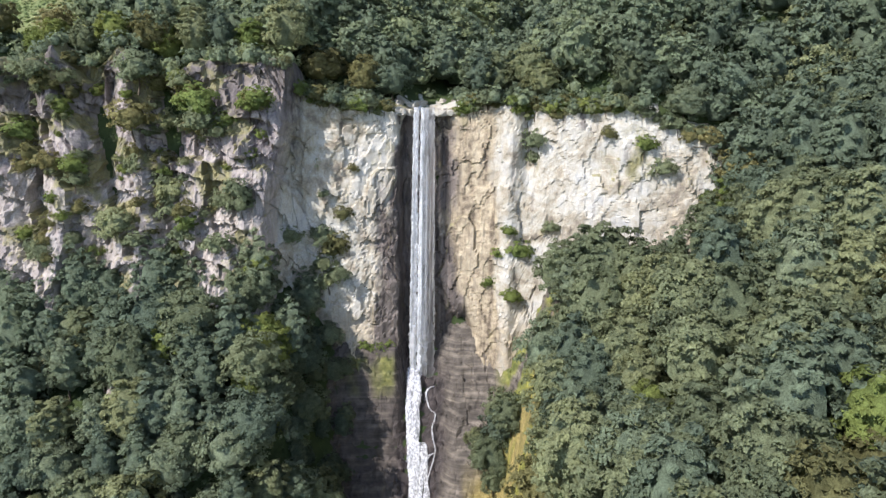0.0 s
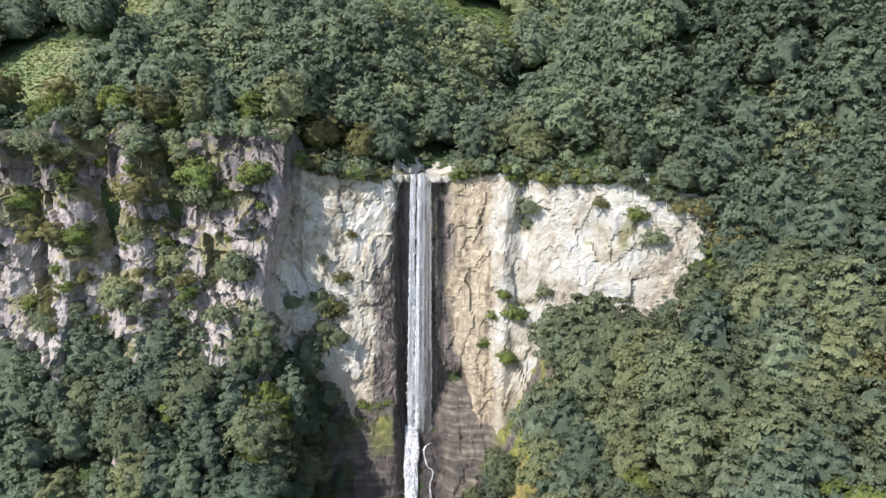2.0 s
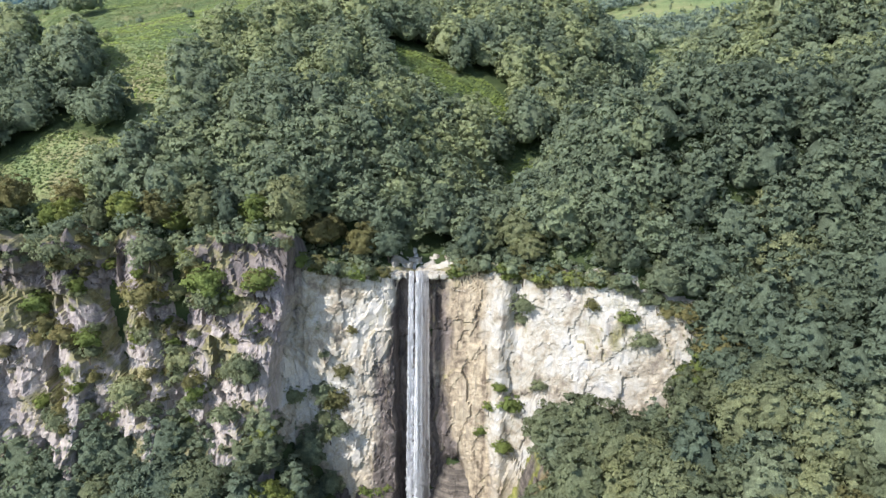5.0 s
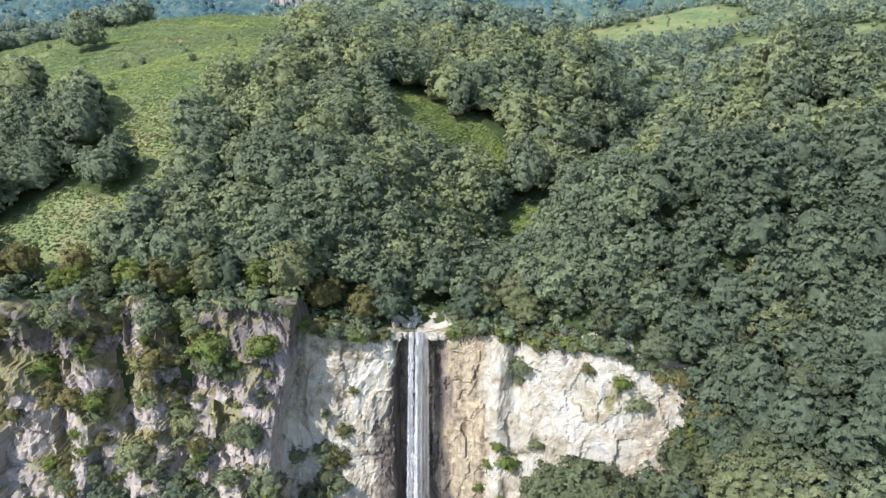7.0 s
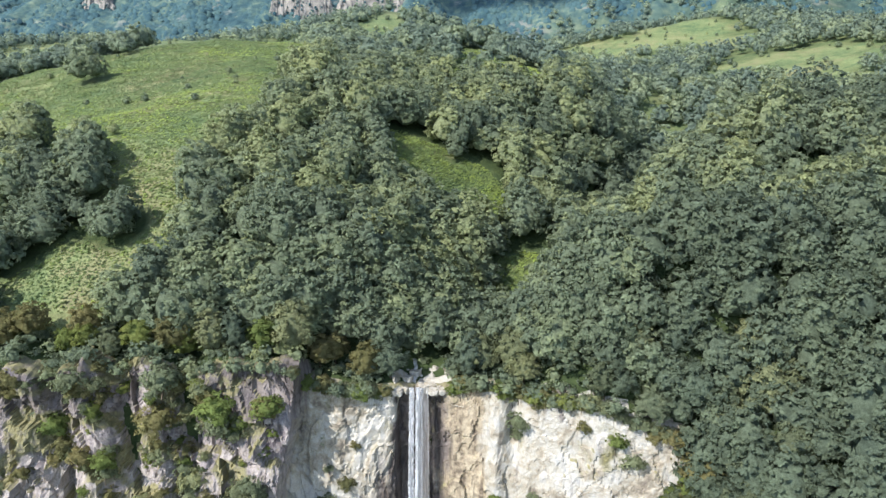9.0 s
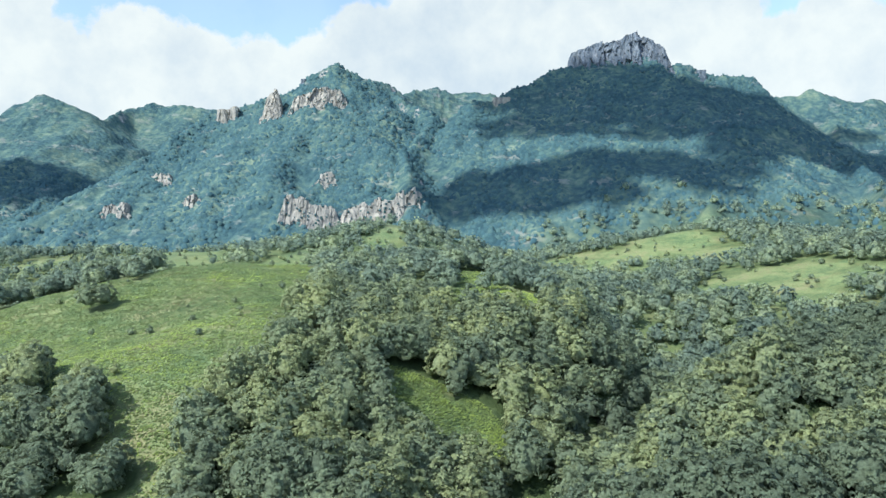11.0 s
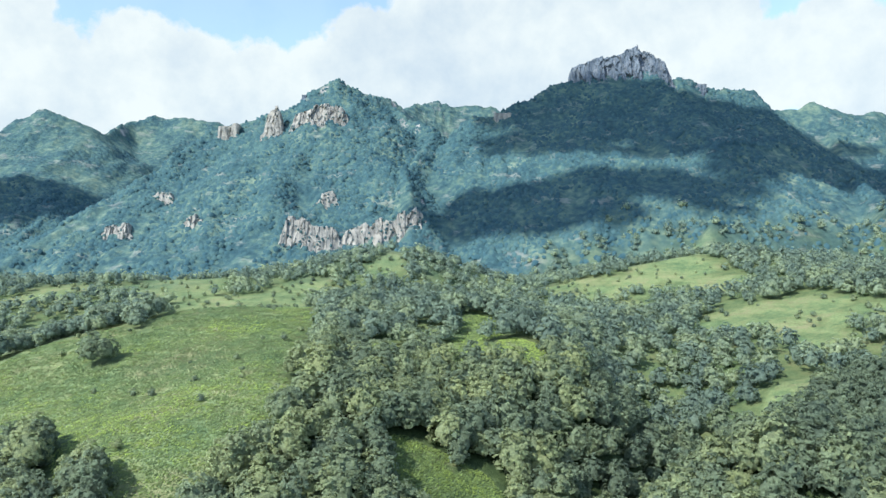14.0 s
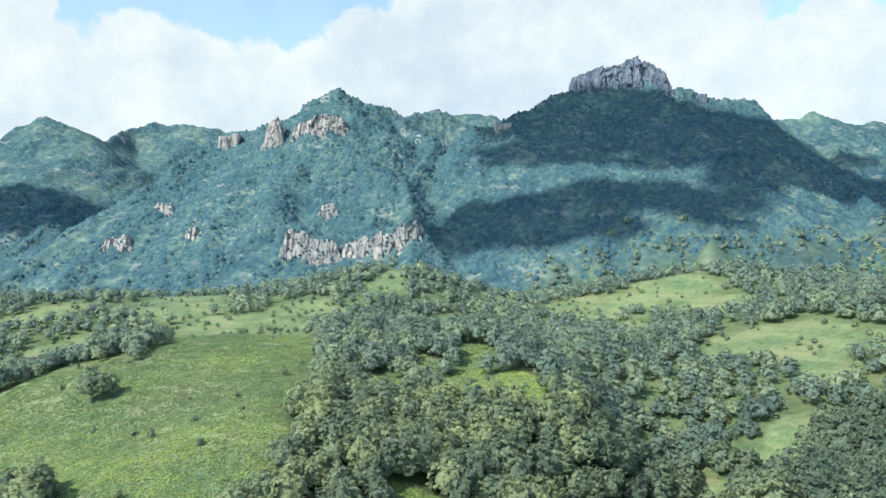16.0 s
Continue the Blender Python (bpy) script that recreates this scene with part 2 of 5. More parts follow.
def cliff_material():
    """Pale weathered rock, with brown and violet-grey bands, wet streaks, moss and painted overhang shade."""
    m = Nodes("cliff_rock")
    big, mid, fine = m.noise(0.16, 5, 0.6, distort=0.6), m.noise(0.7, 6, 0.65), m.noise(4.0, 5, 0.7)
    streak = m.noise(0.55, 5, 0.65, (1, 1, 0.07))
    crack = m.joints(0.30, (1, 1, 0.42), 0.9)
    pale = m.ramp(m.math("ADD", m.math("MULTIPLY", big, 0.65), m.math("MULTIPLY", mid, 0.35)),
                  (0.36, (0.22, 0.19, 0.155)), (0.43, (0.37, 0.335, 0.265)), (0.50, (0.465, 0.445, 0.385)), (0.57, (0.50, 0.495, 0.46)), (0.66, (0.38, 0.39, 0.39)))
    brown = m.ramp(m.math("ADD", m.math("MULTIPLY", streak, 0.5), m.math("MULTIPLY", mid, 0.5)),
                   (0.38, (0.13, 0.105, 0.08)), (0.47, (0.31, 0.262, 0.19)), (0.57, (0.49, 0.425, 0.31)))
    violet = m.ramp(m.math("ADD", m.math("MULTIPLY", streak, 0.45), m.math("MULTIPLY", mid, 0.55)),
                    (0.36, (0.115, 0.098, 0.108)), (0.45, (0.230, 0.205, 0.212)), (0.54, (0.385, 0.35, 0.333)), (0.66, (0.54, 0.49, 0.43)))
    # dark tone of wet rock, also used for shade painted on the buttress
    wet_or_shade = m.ramp(streak, (0.35, (0.045, 0.040, 0.040)), (0.65, (0.19, 0.165, 0.15)))
    moss = m.ramp(mid, (0.35, (0.135, 0.138, 0.07)), (0.65, (0.29, 0.268, 0.145)))
    jitter = m.math("MULTIPLY_ADD", mid, 1.1, -0.55)

    def edge(name, gain=2.4):
        return m.math("MULTIPLY_ADD", m.math("ADD", m.read(name), jitter), gain, 0.5 - gain * 0.5, clamp=True)

    colour = m.mix(edge("brown"), pale, brown)
    colour = m.mix(edge("violet"), colour, violet)
    colour = m.mix(edge("wet_or_shade"), colour, wet_or_shade)
    colour = m.mix(m.ramp(streak, (0.56, 0.0), (0.68, 0.55)), colour, (0.15, 0.13, 0.12))
    colour = m.mix(m.ramp(m.noise(0.35, 5, 0.7, (1, 1, 0.5)), (0.61, 0.0), (0.68, 0.4)), colour, (0.27, 0.25, 0.12))
    colour = m.mix(edge("moss"), colour, moss)
    colour = m.mix(m.ramp(crack, (0.0, 0.14), (0.018, 0.0)), colour, (0.12, 0.10, 0.085))
    colour = m.mix(0.6, colour, m.ramp(fine, (0.3, 0.65), (0.7, 1.25)), "MULTIPLY")
    rough = m.ramp(m.read("wet_or_shade"), (0.4, 0.92), (0.8, 0.45))
    relief = m.math("ADD", m.math("MULTIPLY", mid, 0.6), m.math("ADD", m.math("MULTIPLY", fine, 0.3), m.math("MULTIPLY", m.ramp(crack, (0.0, 0.0), (0.06, 1.0)), 0.06)))
    return m.end(colour, rough, m.bump(relief, 0.8, 0.45), 0.25)


def crag_material(name, dark, mid_tone, pale):
    m = Nodes(name)
    streak, mid = m.noise(0.14, 6, 0.7, (1, 1, 0.2)), m.noise(0.12, 6, 0.7)
    colour = m.ramp(m.math("ADD", m.math("MULTIPLY", streak, 0.6), m.math("MULTIPLY", mid, 0.4)),
                    (0.36, dark), (0.5, mid_tone), (0.62, pale))
    return m.end(colour, 0.95, m.bump(streak, 1.0, 4.0), 0.1)


def gorge_material():
    m = Nodes("gorge_rock")
    mid, fine = m.noise(0.5, 6, 0.65), m.noise(3.0, 5, 0.7)
    layer = m.noise(0.9, 5, 0.6, (0.12, 0.12, 1.6), distort=0.4)
    dry = m.ramp(m.math("ADD", m.math("MULTIPLY", layer, 0.6), m.math("MULTIPLY", mid, 0.4)),
                 (0.36, (0.05, 0.045, 0.04)), (0.5, (0.12, 0.106, 0.092)), (0.66, (0.26, 0.23, 0.19)))
    wet_or_shade = m.ramp(mid, (0.35, (0.018, 0.015, 0.017)), (0.65, (0.075, 0.062, 0.06)))
    straw = m.ramp(fine, (0.3, (0.17, 0.135, 0.045)), (0.7, (0.36, 0.30, 0.12)))
    moss = m.ramp(mid, (0.35, (0.09, 0.12, 0.02)), (0.65, (0.30, 0.32, 0.05)))
    colour = m.mix(m.read("wet_or_shade"), dry, wet_or_shade)
    colour = m.mix(m.read("straw"), colour, straw)
    colour = m.mix(m.read("moss"), colour, moss)
    rough = m.ramp(m.read("wet_or_shade"), (0.3, 0.9), (0.8, 0.42))
    return m.end(colour, rough, m.bump(m.math("ADD", mid, m.math("MULTIPLY", fine, 0.4)), 0.9, 0.5), 0.3)


def foam_material():
    """Broken white water running over rock."""
    m = Nodes("white_water")
    lump, thread = m.noise(1.3, 5, 0.65, (1, 1, 0.5)), m.noise(3.4, 4, 0.6, (1, 1, 0.16))
    cover = m.math("ADD", m.math("MULTIPLY", lump, 0.3), m.math("MULTIPLY", thread, 0.7))
    return m.end((0.84, 0.86, 0.90), 0.55, m.bump(thread, 0.3, 0.2), 0.3, through=0.3, alpha=m.ramp(cover, (0.42, 0.03), (0.60, 0.9)))


def water_material(name, thin):
    m = Nodes(name)
    thread = m.noise(2.4, 5, 0.62, (1, 1, 0.055), distort=0.3)
    clump = m.noise(0.35, 4, 0.6, (1, 1, 0.35))
    cover = m.math("ADD", m.math("MULTIPLY", thread, 0.7), m.math("MULTIPLY", clump, 0.3))
    lo, hi = (0.46, 0.68) if thin else (0.40, 0.56)
    alpha = m.ramp(cover, (lo, 0.01 if thin else 0.08), (hi, 0.2 if thin else 0.95))
    return m.end((0.88, 0.90, 0.92), 0.55, m.bump(thread, 0.5, 0.3), 0.3, through=0.35, alpha=alpha)


def cloud_material():
    m = Nodes("cloud")
    return m.end(m.ramp(m.noise(0.01, 4), (0.3, 0.8), (0.7, 0.9)), 1.0, gloss=0.0)


LEAF = leaf_material("leaves", (0.138, 0.176, 0.110), (0.243, 0.285, 0.166), (0.374, 0.394, 0.194))
LEAF_COOL = leaf_material("cool_leaves", (0.122, 0.169, 0.126), (0.206, 0.264, 0.178), (0.307, 0.353, 0.213))
LEAF_BRIGHT = leaf_material("bright_leaves", (0.149, 0.207, 0.069), (0.218, 0.276, 0.086), (0.299, 0.333, 0.103))
LEAF_RUST = leaf_material("rusty_leaves", (0.155, 0.167, 0.081), (0.236, 0.230, 0.103), (0.322, 0.287, 0.132))
LEAF_WOODS = leaf_material("woodland_leaves", (0.105, 0.146, 0.112), (0.250, 0.312, 0.200), (0.375, 0.425, 0.215), own=False)
# woodland leaves with some distance haze mixed in as blue
LEAF_FAR = leaf_material("hazy_hill_leaves", (0.122, 0.178, 0.156), (0.229, 0.300, 0.228), (0.354, 0.421, 0.256), own=False)
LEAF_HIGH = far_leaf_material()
FERN = leaf_material("fern_leaves", (0.137, 0.206, 0.100), (0.224, 0.298, 0.117), (0.392, 0.492, 0.125), own=False)
BARK, GROUND, CLIFF, GORGE = bark_material(), ground_material(), cliff_material(), gorge_material()
CRAG = crag_material("grey_crag", (0.072, 0.095, 0.126), (0.140, 0.170, 0.209), (0.230, 0.251, 0.283))
CRAG_WARM = crag_material("buff_crag", (0.146, 0.150, 0.146), (0.310, 0.297, 0.271), (0.456, 0.421, 0.370))
WATER, VEIL, FOAM, CLOUD = water_material("falling_water", False), water_material("water_veil", True), foam_material(), cloud_material()


# ---------------------------------------------------------------- noise
def lattice(ix, iy, seed):
    """A repeatable random number in 0..1 for each whole pair."""
    h = (ix.astype(np.int64) * 374761393 + iy.astype(np.int64) * 668265263 + seed * 974711) & 0xFFFFFFFF
    h = ((h ^ (h >> 13)) * 1274126177) & 0xFFFFFFFF
    h = ((h ^ (h >> 15)) * 2246822519) & 0xFFFFFFFF
    return ((h ^ (h >> 16)) & 0xFFFFFF) / float(0x1000000)


def value_noise(x, y, seed):
    ix, iy = np.floor(x), np.floor(y)
    fx, fy = x - ix, y - iy
    fx, fy = fx * fx * (3 - 2 * fx), fy * fy * (3 - 2 * fy)
    a, b = lattice(ix, iy, seed), lattice(ix + 1, iy, seed)
    c, d = lattice(ix, iy + 1, seed), lattice(ix + 1, iy + 1, seed)
    return (a + (b - a) * fx) * (1 - fy) + (c + (d - c) * fx) * fy


def fbm(x, y, octaves, seed, gain=0.5):
    """Layered noise, about -1..1."""
    total, size, span = 0.0, 1.0, 0.0
    for n in range(octaves):
        total = total + size * (2 * value_noise(x * 2 ** n + 17.3 * n, y * 2 ** n - 9.1 * n, seed + n) - 1)
        span += size
        size *= gain
    return total / span


def ridged(x, y, octaves, seed):
    total, size, span = 0.0, 1.0, 0.0
    for n in range(octaves):
        total = total + size * (1 - np.abs(2 * value_noise(x * 2 ** n + 5.7 * n, y * 2 ** n, seed + n) - 1))
        span += size
        size *= 0.5
    return total / span


def cells(x, y, seed):
    """Nearest of one random point a cell: its own random number, and the gap to the second nearest."""
    ix, iy = np.floor(x), np.floor(y)
    best, second, own = np.full(x.shape, 9.0), np.full(x.shape, 9.0), np.zeros(x.shape)
    for dx in (-1, 0, 1):
        for dy in (-1, 0, 1):
            jx, jy = ix + dx, iy + dy
            d = np.hypot(jx + lattice(jx, jy, seed) - x, jy + lattice(jx, jy, seed + 1) - y)
            closer = d < best
            second = np.where(closer, best, np.minimum(second, d))
            own = np.where(closer, lattice(jx, jy, seed + 2), own)
            best = np.where(closer, d, best)
    return own, second - best


def facets(x, y, seed):
    """Tilted flat pieces: the height of each one's own plane, about -1..1."""
    ix, iy = np.floor(x), np.floor(y)
    best, out = np.full(x.shape, 9.0), np.zeros(x.shape)
    for dx in (-1, 0, 1):
        for dy in (-1, 0, 1):
            jx, jy = ix + dx, iy + dy
            ux, uy = x - jx - lattice(jx, jy, seed), y - jy - lattice(jx, jy, seed + 1)
            d = np.abs(ux) + np.abs(uy) * 0.8
            plane = 2 * lattice(jx, jy, seed + 2) - 1 + 1.6 * ux * (lattice(jx, jy, seed + 3) - 0.5) + 1.2 * uy * (lattice(jx, jy, seed + 4) - 0.6)
            closer = d < best
            out, best = np.where(closer, plane, out), np.where(closer, d, best)
    return out


def step(a, b, v):
    t = np.clip((v - a) / (b - a), 0, 1)
    return t * t * (3 - 2 * t)


# ---------------------------------------------------------------- the lie of the land
# hills above the cliff: x, y, half widths, height over the even slope
HILLS = (
    (-70, 190, 70, 70, 18.8), (-20, 230, 55, 55, 15.7), (-80, 350, 120, 110, 29.2), (-170, 300, 110, 110, 15.5),
    (60, 300, 70, 70, 20.4), (50, 160, 55, 50, 9.0), (110, 190, 60, 60, 22.0), (85, 260, 50, 60, -14.0),
    (230, 400, 90, 90, -3.5), (250, 600, 120, 110, 19.0), (120, 560, 110, 120, -15.8), (0, 165, 28, 40, -15.6),
    (-35, 630, 75, 60, 24.0), (95, 640, 40, 50, -8.0), (-40, 165, 40, 40, 4.4), (310, 380, 140, 140, 37.9), (75, 120, 60, 50, -5.9), (-30, 140, 50, 30, -6.5),
    (42, 139, 24, 14, 18.3), (82, 141, 30, 24, 16.4), (-14, 160, 20, 18, 12.9), (-24, 172, 30, 26, 2.1), (60, 168, 24, 26, -5.7), (45, 278, 34, 34, 11.8),
    (20, 375, 60, 50, 11.9), (117, 330, 34, 36, -20.0), (158, 290, 32, 30, 20.9), (-60, 275, 38, 40, 7.4), (-113, 212, 36, 36, 7.5), (-240, 422, 70, 60, -11.5),
    (160, 535, 60, 50, -5.0), (-40, 181, 24, 24, -3.6), (34, 200, 22, 24, 4.8), (230, 575, 50, 40, -4.1),
    (106, 182, 34, 26, 10.0), (95, 276, 26, 34, -10.0), (92, 325, 22, 40, -8.0),
)
# mountain ridges: points x, y, z along each crest
RIDGE_EAST = ((60, 1120, 417), (165, 1150, 460), (231, 1170, 490), (296, 1180, 512), (364, 1180, 512), (420, 1190, 500), (526, 1220, 493), (646, 1260, 473), (914, 1300, 475), (1400, 1350, 420))
RIDGE_MIDDLE = ((-357, 1120, 404), (-265, 1150, 438), (-214, 1180, 470), (-159, 1200, 509), (-113, 1220, 495), (-75, 1250, 487), (-15, 1350, 515), (53, 1400, 514), (160, 1400, 480))
RIDGE_WEST = ((-1046, 1350, 364), (-929, 1400, 425), (-847, 1450, 500), (-795, 1450, 513), (-742, 1450, 496), (-702, 1500, 475), (-712, 1650, 532), (-659, 1700, 557), (-556, 1700, 545), (-433, 1700, 523))
SPURS = (
    ((-357, 1120, 404), (-394, 1050, 349), (-437, 960, 275), (-478, 880, 227), (-524, 800, 187)),
    ((-159, 1200, 507), (-179, 1080, 396), (-163, 980, 314), (-173, 870, 252), (-185, 800, 216)),
    ((-183, 850, 238), (-115, 860, 240), (-53, 860, 246), (-18, 860, 258), (24, 880, 245)),
    ((354, 1180, 505), (273, 1060, 388), (183, 960, 308), (127, 900, 258), (65, 860, 208)),
    ((526, 1220, 493), (491, 1080, 381), (362, 880, 283), (290, 740, 222)),
    ((720, 1280, 469), (650, 1080, 354), (563, 900, 283), (477, 700, 224)),
    ((-75, 1250, 487), (-4, 1120, 392), (-35, 960, 310), (-18, 860, 258)),
)


def along(x, y, line, fall, reach):
    """Height under a crest line that falls away on both sides."""
    best = np.full(x.shape, -500.0)
    for (ax, ay, az), (bx, by, bz) in zip(line, line[1:]):
        vx, vy = bx - ax, by - ay
        t = np.clip(((x - ax) * vx + (y - ay) * vy) / (vx * vx + vy * vy), 0, 1)
        d = np.hypot(x - ax - t * vx, y - ay - t * vy)
        best = np.maximum(best, az + t * (bz - az) - fall * np.maximum(d - 3, 0) - 22 * (1 - np.exp(-d / reach)))
    return best


def cliff_line(x):
    """How far ahead the top edge of the cliff runs at x."""
    return np.interp(x, (-130, -95, -66, -47, -30.2, -28.8, -24.5, -21, -9, -8, -4, 2, 11, 18, 35, 46, 60, 120),
                     (134, 131, 132, 131, 129.5, 134.5, 136, 135.5, 136.5, 139, 140.5, 139, 136, 133.5, 126.5, 124, 120, 100))


def cliff_top(x):
    return np.interp(x, (-130, -95, -84, -78, -70, -65, -59, -51, -45, -27.8, -26.6, -20, -8, -4, 1, 8, 17, 35, 46, 60),
                     (102, 99, 105, 100, 106, 101, 106, 99, 103, 102, 97, 95, 94.3, 93.2, 93.8, 95.5, 94.5, 95, 90, 86))


def lowland(x, y):
    """The ground in front of the cliff: two wooded slopes and the gorge between them."""
    left = np.where(y > 95, 29 + (y - 95) * 0.97, 29 + (y - 95) * 0.5) + 0.05 * (x + 40)
    right = 51 + 0.5 * (np.minimum(x, 90) - 18) + 0.12 * (y - 95) + 0.6 * np.clip(x - 40, 0, 30) * step(85, 122, y) + 4.5 * step(106, 126, y) * step(14, 24, x) * step(36, 26, x) - 3 * step(112, 124, y) * step(28, 36, x) * step(50, 42, x)
    gorge = np.where(y > 118, 18 + (y - 118) * 1.35, 18 + (y - 118) * 0.75)
    gorge = gorge + 9 * step(-6.8, -9.8, x) * step(123, 130.5, y) + 4 * step(-1.5, 3, x) * step(112, 120, y)
    h = left + (gorge - left) * step(-33, -19, x)
    h = h + (right - h) * step(6, 20, x - 0.12 * (y - 112))
    return np.where(y < 40, np.maximum(h + (y - 40) * 0.25, -40 - 0 * y), h)


# the little valley that feeds the fall: x, y along its floor, and its depth
VALE = ((-4, 148, 2), (14, 166, 8), (34, 188, 16), (62, 218, 26), (96, 252, 29), (140, 286, 20), (190, 314, 6))


def vale_depth(x, y):
    best = np.zeros(np.shape(x))
    for (ax, ay, ad), (bx, by, bd) in zip(VALE, VALE[1:]):
        vx, vy = bx - ax, by - ay
        t = np.clip(((x - ax) * vx + (y - ay) * vy) / (vx * vx + vy * vy), 0, 1)
        d = np.hypot(x - ax - t * vx, y - ay - t * vy)
        best = np.maximum(best, (ad + t * (bd - ad)) * np.exp(-(d / 21) ** 2))
    return best


def upland(x, y):
    far = np.clip(y - 140, 0, 480)
    h = 96 + 0.19 * far - 0.12 * np.maximum(y - 650, 0)
    for cx, cy, rx, ry, up in HILLS:
        h = h + up * np.exp(-((x - cx) / rx) ** 2 - ((y - cy) / ry) ** 2)
    h = h + 2.2 * fbm(x / 40, y / 40, 3, 11) + 5 * fbm(x / 130, y / 130, 2, 12) * step(180, 320, y)
    h = h - vale_depth(x, y) + 12 * np.exp(-((x - 80) / 36) ** 2 - ((y - 184) / 27) ** 2)
    edge = cliff_top(x) + 0.25 * np.maximum(y - cliff_line(x), 0)
    return edge + (h - edge) * step(0, 22, y - cliff_line(x))


def mountains(x, y):
    wx = x + 14 * fbm(x / 160, y / 160, 3, 31)
    wy = y + 14 * fbm(x / 160 + 40, y / 160, 3, 32)
    m = np.maximum(along(wx, wy, RIDGE_EAST, 0.66, 40), along(wx, wy, RIDGE_MIDDLE, 0.7, 40))
    m = np.maximum(m, along(wx, wy, RIDGE_WEST, 0.6, 40))
    for spur in SPURS:
        m = np.maximum(m, along(wx, wy, spur, 0.6, 45))
    rough = ridged(wx / 130, wy / 260, 4, 33) - 0.6
    return m + 44 * rough + 4 + 7 * fbm(x / 24, y / 24, 3, 35)


def height(x, y):
    x, y = np.asarray(x, float), np.asarray(y, float)
    d = y - cliff_line(x) - 4.5 * np.exp(-((x + 29.5) / 4.5) ** 2)
    soft = 2.0 + 26 * step(44, 75, x) + 16 * step(-85, -125, x)
    t = step(0, 1, (d - 0.6 + 0.5 * (soft - 2)) / soft)
    h = lowland(x, y) * (1 - t) + upland(x, y) * t
    h = h + 0.5 * fbm(x / 6, y / 6, 3, 5) * step(3, 6, np.abs(d))
    m = mountains(x, y) * step(640, 760, y) + (h - 60) * (1 - step(640, 760, y))
    k = 14.0
    mixed = np.clip(0.5 + 0.5 * (m - h) / k, 0, 1)
    h = h + (m - h) * mixed + k * mixed * (1 - mixed)
    return np.maximum(h, -60)


# ---------------------------------------------------------------- mesh helpers
def mesh(name, verts, faces, material, smooth=False, facing=None, **marks):
    """A mesh from arrays, with a float mark for each vertex and facings of its own where given."""
    verts, faces = np.asarray(verts, np.float32), np.asarray(faces, np.int32)
    me = bpy.data.meshes.new(name)
    n, k = faces.shape
    me.vertices.add(len(verts))
    me.vertices.foreach_set("co", verts.ravel())
    me.loops.add(n * k)
    me.loops.foreach_set("vertex_index", faces.ravel())
    me.polygons.add(n)
    me.polygons.foreach_set("loop_start", np.arange(0, n * k, k, dtype=np.int32))
    me.polygons.foreach_set("use_smooth", np.full(n, smooth))
    for key, values in marks.items():
        me.attributes.new(key, "FLOAT", "POINT").data.foreach_set("value", np.asarray(values, np.float32).ravel())
    me.materials.append(material)
    me.update(calc_edges=True)
    if facing is not None:
        me.polygons.foreach_set("use_smooth", np.full(n, True))
        me.attributes.new("custom_normal", "FLOAT_VECTOR", "POINT").data.foreach_set("vector", np.asarray(facing, np.float32).ravel())
    return me


def unit(v):
    return v / (np.linalg.norm(v, axis=-1, keepdims=True) + 1e-9)


def grid_faces(rows, cols, closed=False):
    i, j = np.meshgrid(np.arange(rows - 1), np.arange(cols if closed else cols - 1), indexing="ij")
    k = (j + 1) % cols
    return np.stack([i * cols + j, i * cols + k, (i + 1) * cols + k, (i + 1) * cols + j], -1).reshape(-1, 4)


def part(name, me, parent, label=""):
    ob = new(name, me)
    ob.parent = parent
    return tagged(ob, label)


# ---------------------------------------------------------------- meadows and woods
# open ground: x, y, half widths, turn in degrees
MEADOWS_NEAR = ((-105, 272, 56, 52, 0), (-95, 340, 38, 62, 10), (-82, 215, 30, 28, 0), (-74, 184, 8, 22, 0), (-75, 160, 9, 13, 0), (-84, 151, 13, 7, 0), (-64, 232, 16, 20, 0),
                (-168, 308, 34, 32, 0), (-152, 250, 30, 24, 0), (3, 206, 20, 10, -27), (25, 178, 9, 9, 0), (13, 298, 9, 28, -6), (36, 294, 9, 22, 0), (-22, 300, 8, 16, 0),
                (-34, 385, 10, 18, 0), (-122, 425, 50, 58, 0), (-5, 321, 5, 13, 0), (164, 300, 20, 17, 20), (140, 284, 9, 9, 0), (112, 286, 8, 8, 0), (24, 338, 8, 16, 0))
MEADOWS_FAR = ((-150, 500, 48, 50, 0), (-215, 575, 45, 60, 0), (-240, 462, 26, 30, 0), (-38, 590, 16, 18, 0), (-100, 520, 32, 58, 0), (-300, 560, 30, 40, 0), (118, 595, 30, 26, 0), (150, 575, 34, 34, 0),
               (204, 600, 36, 36, 0), (216, 540, 26, 30, 0), (148, 520, 16, 24, 0), (210, 425, 46, 36, 15), (203, 372, 14, 24, 0), (244, 382, 24, 14, 0), (290, 722, 20, 22, 0),
               (300, 640, 24, 26, 0), (380, 560, 26, 24, 0), (60, 620, 22, 22, 0), (8, 520, 14, 22, 0), (60, 470, 10, 18, 0))
# groups of trees standing in the open: x, y, half widths
COPSES = ((-99, 184, 11, 11), (-79, 169, 7.5, 8), (-118, 176, 12, 10), (-112, 166, 12, 7), (-205, 500, 20, 14), (-235, 520, 22, 14), (-190, 470, 14, 10), (-135, 292, 7, 6),
          (4, 216, 2.5, 2), (168, 560, 10, 7), (225, 470, 6, 6), (150, 548, 7, 5))


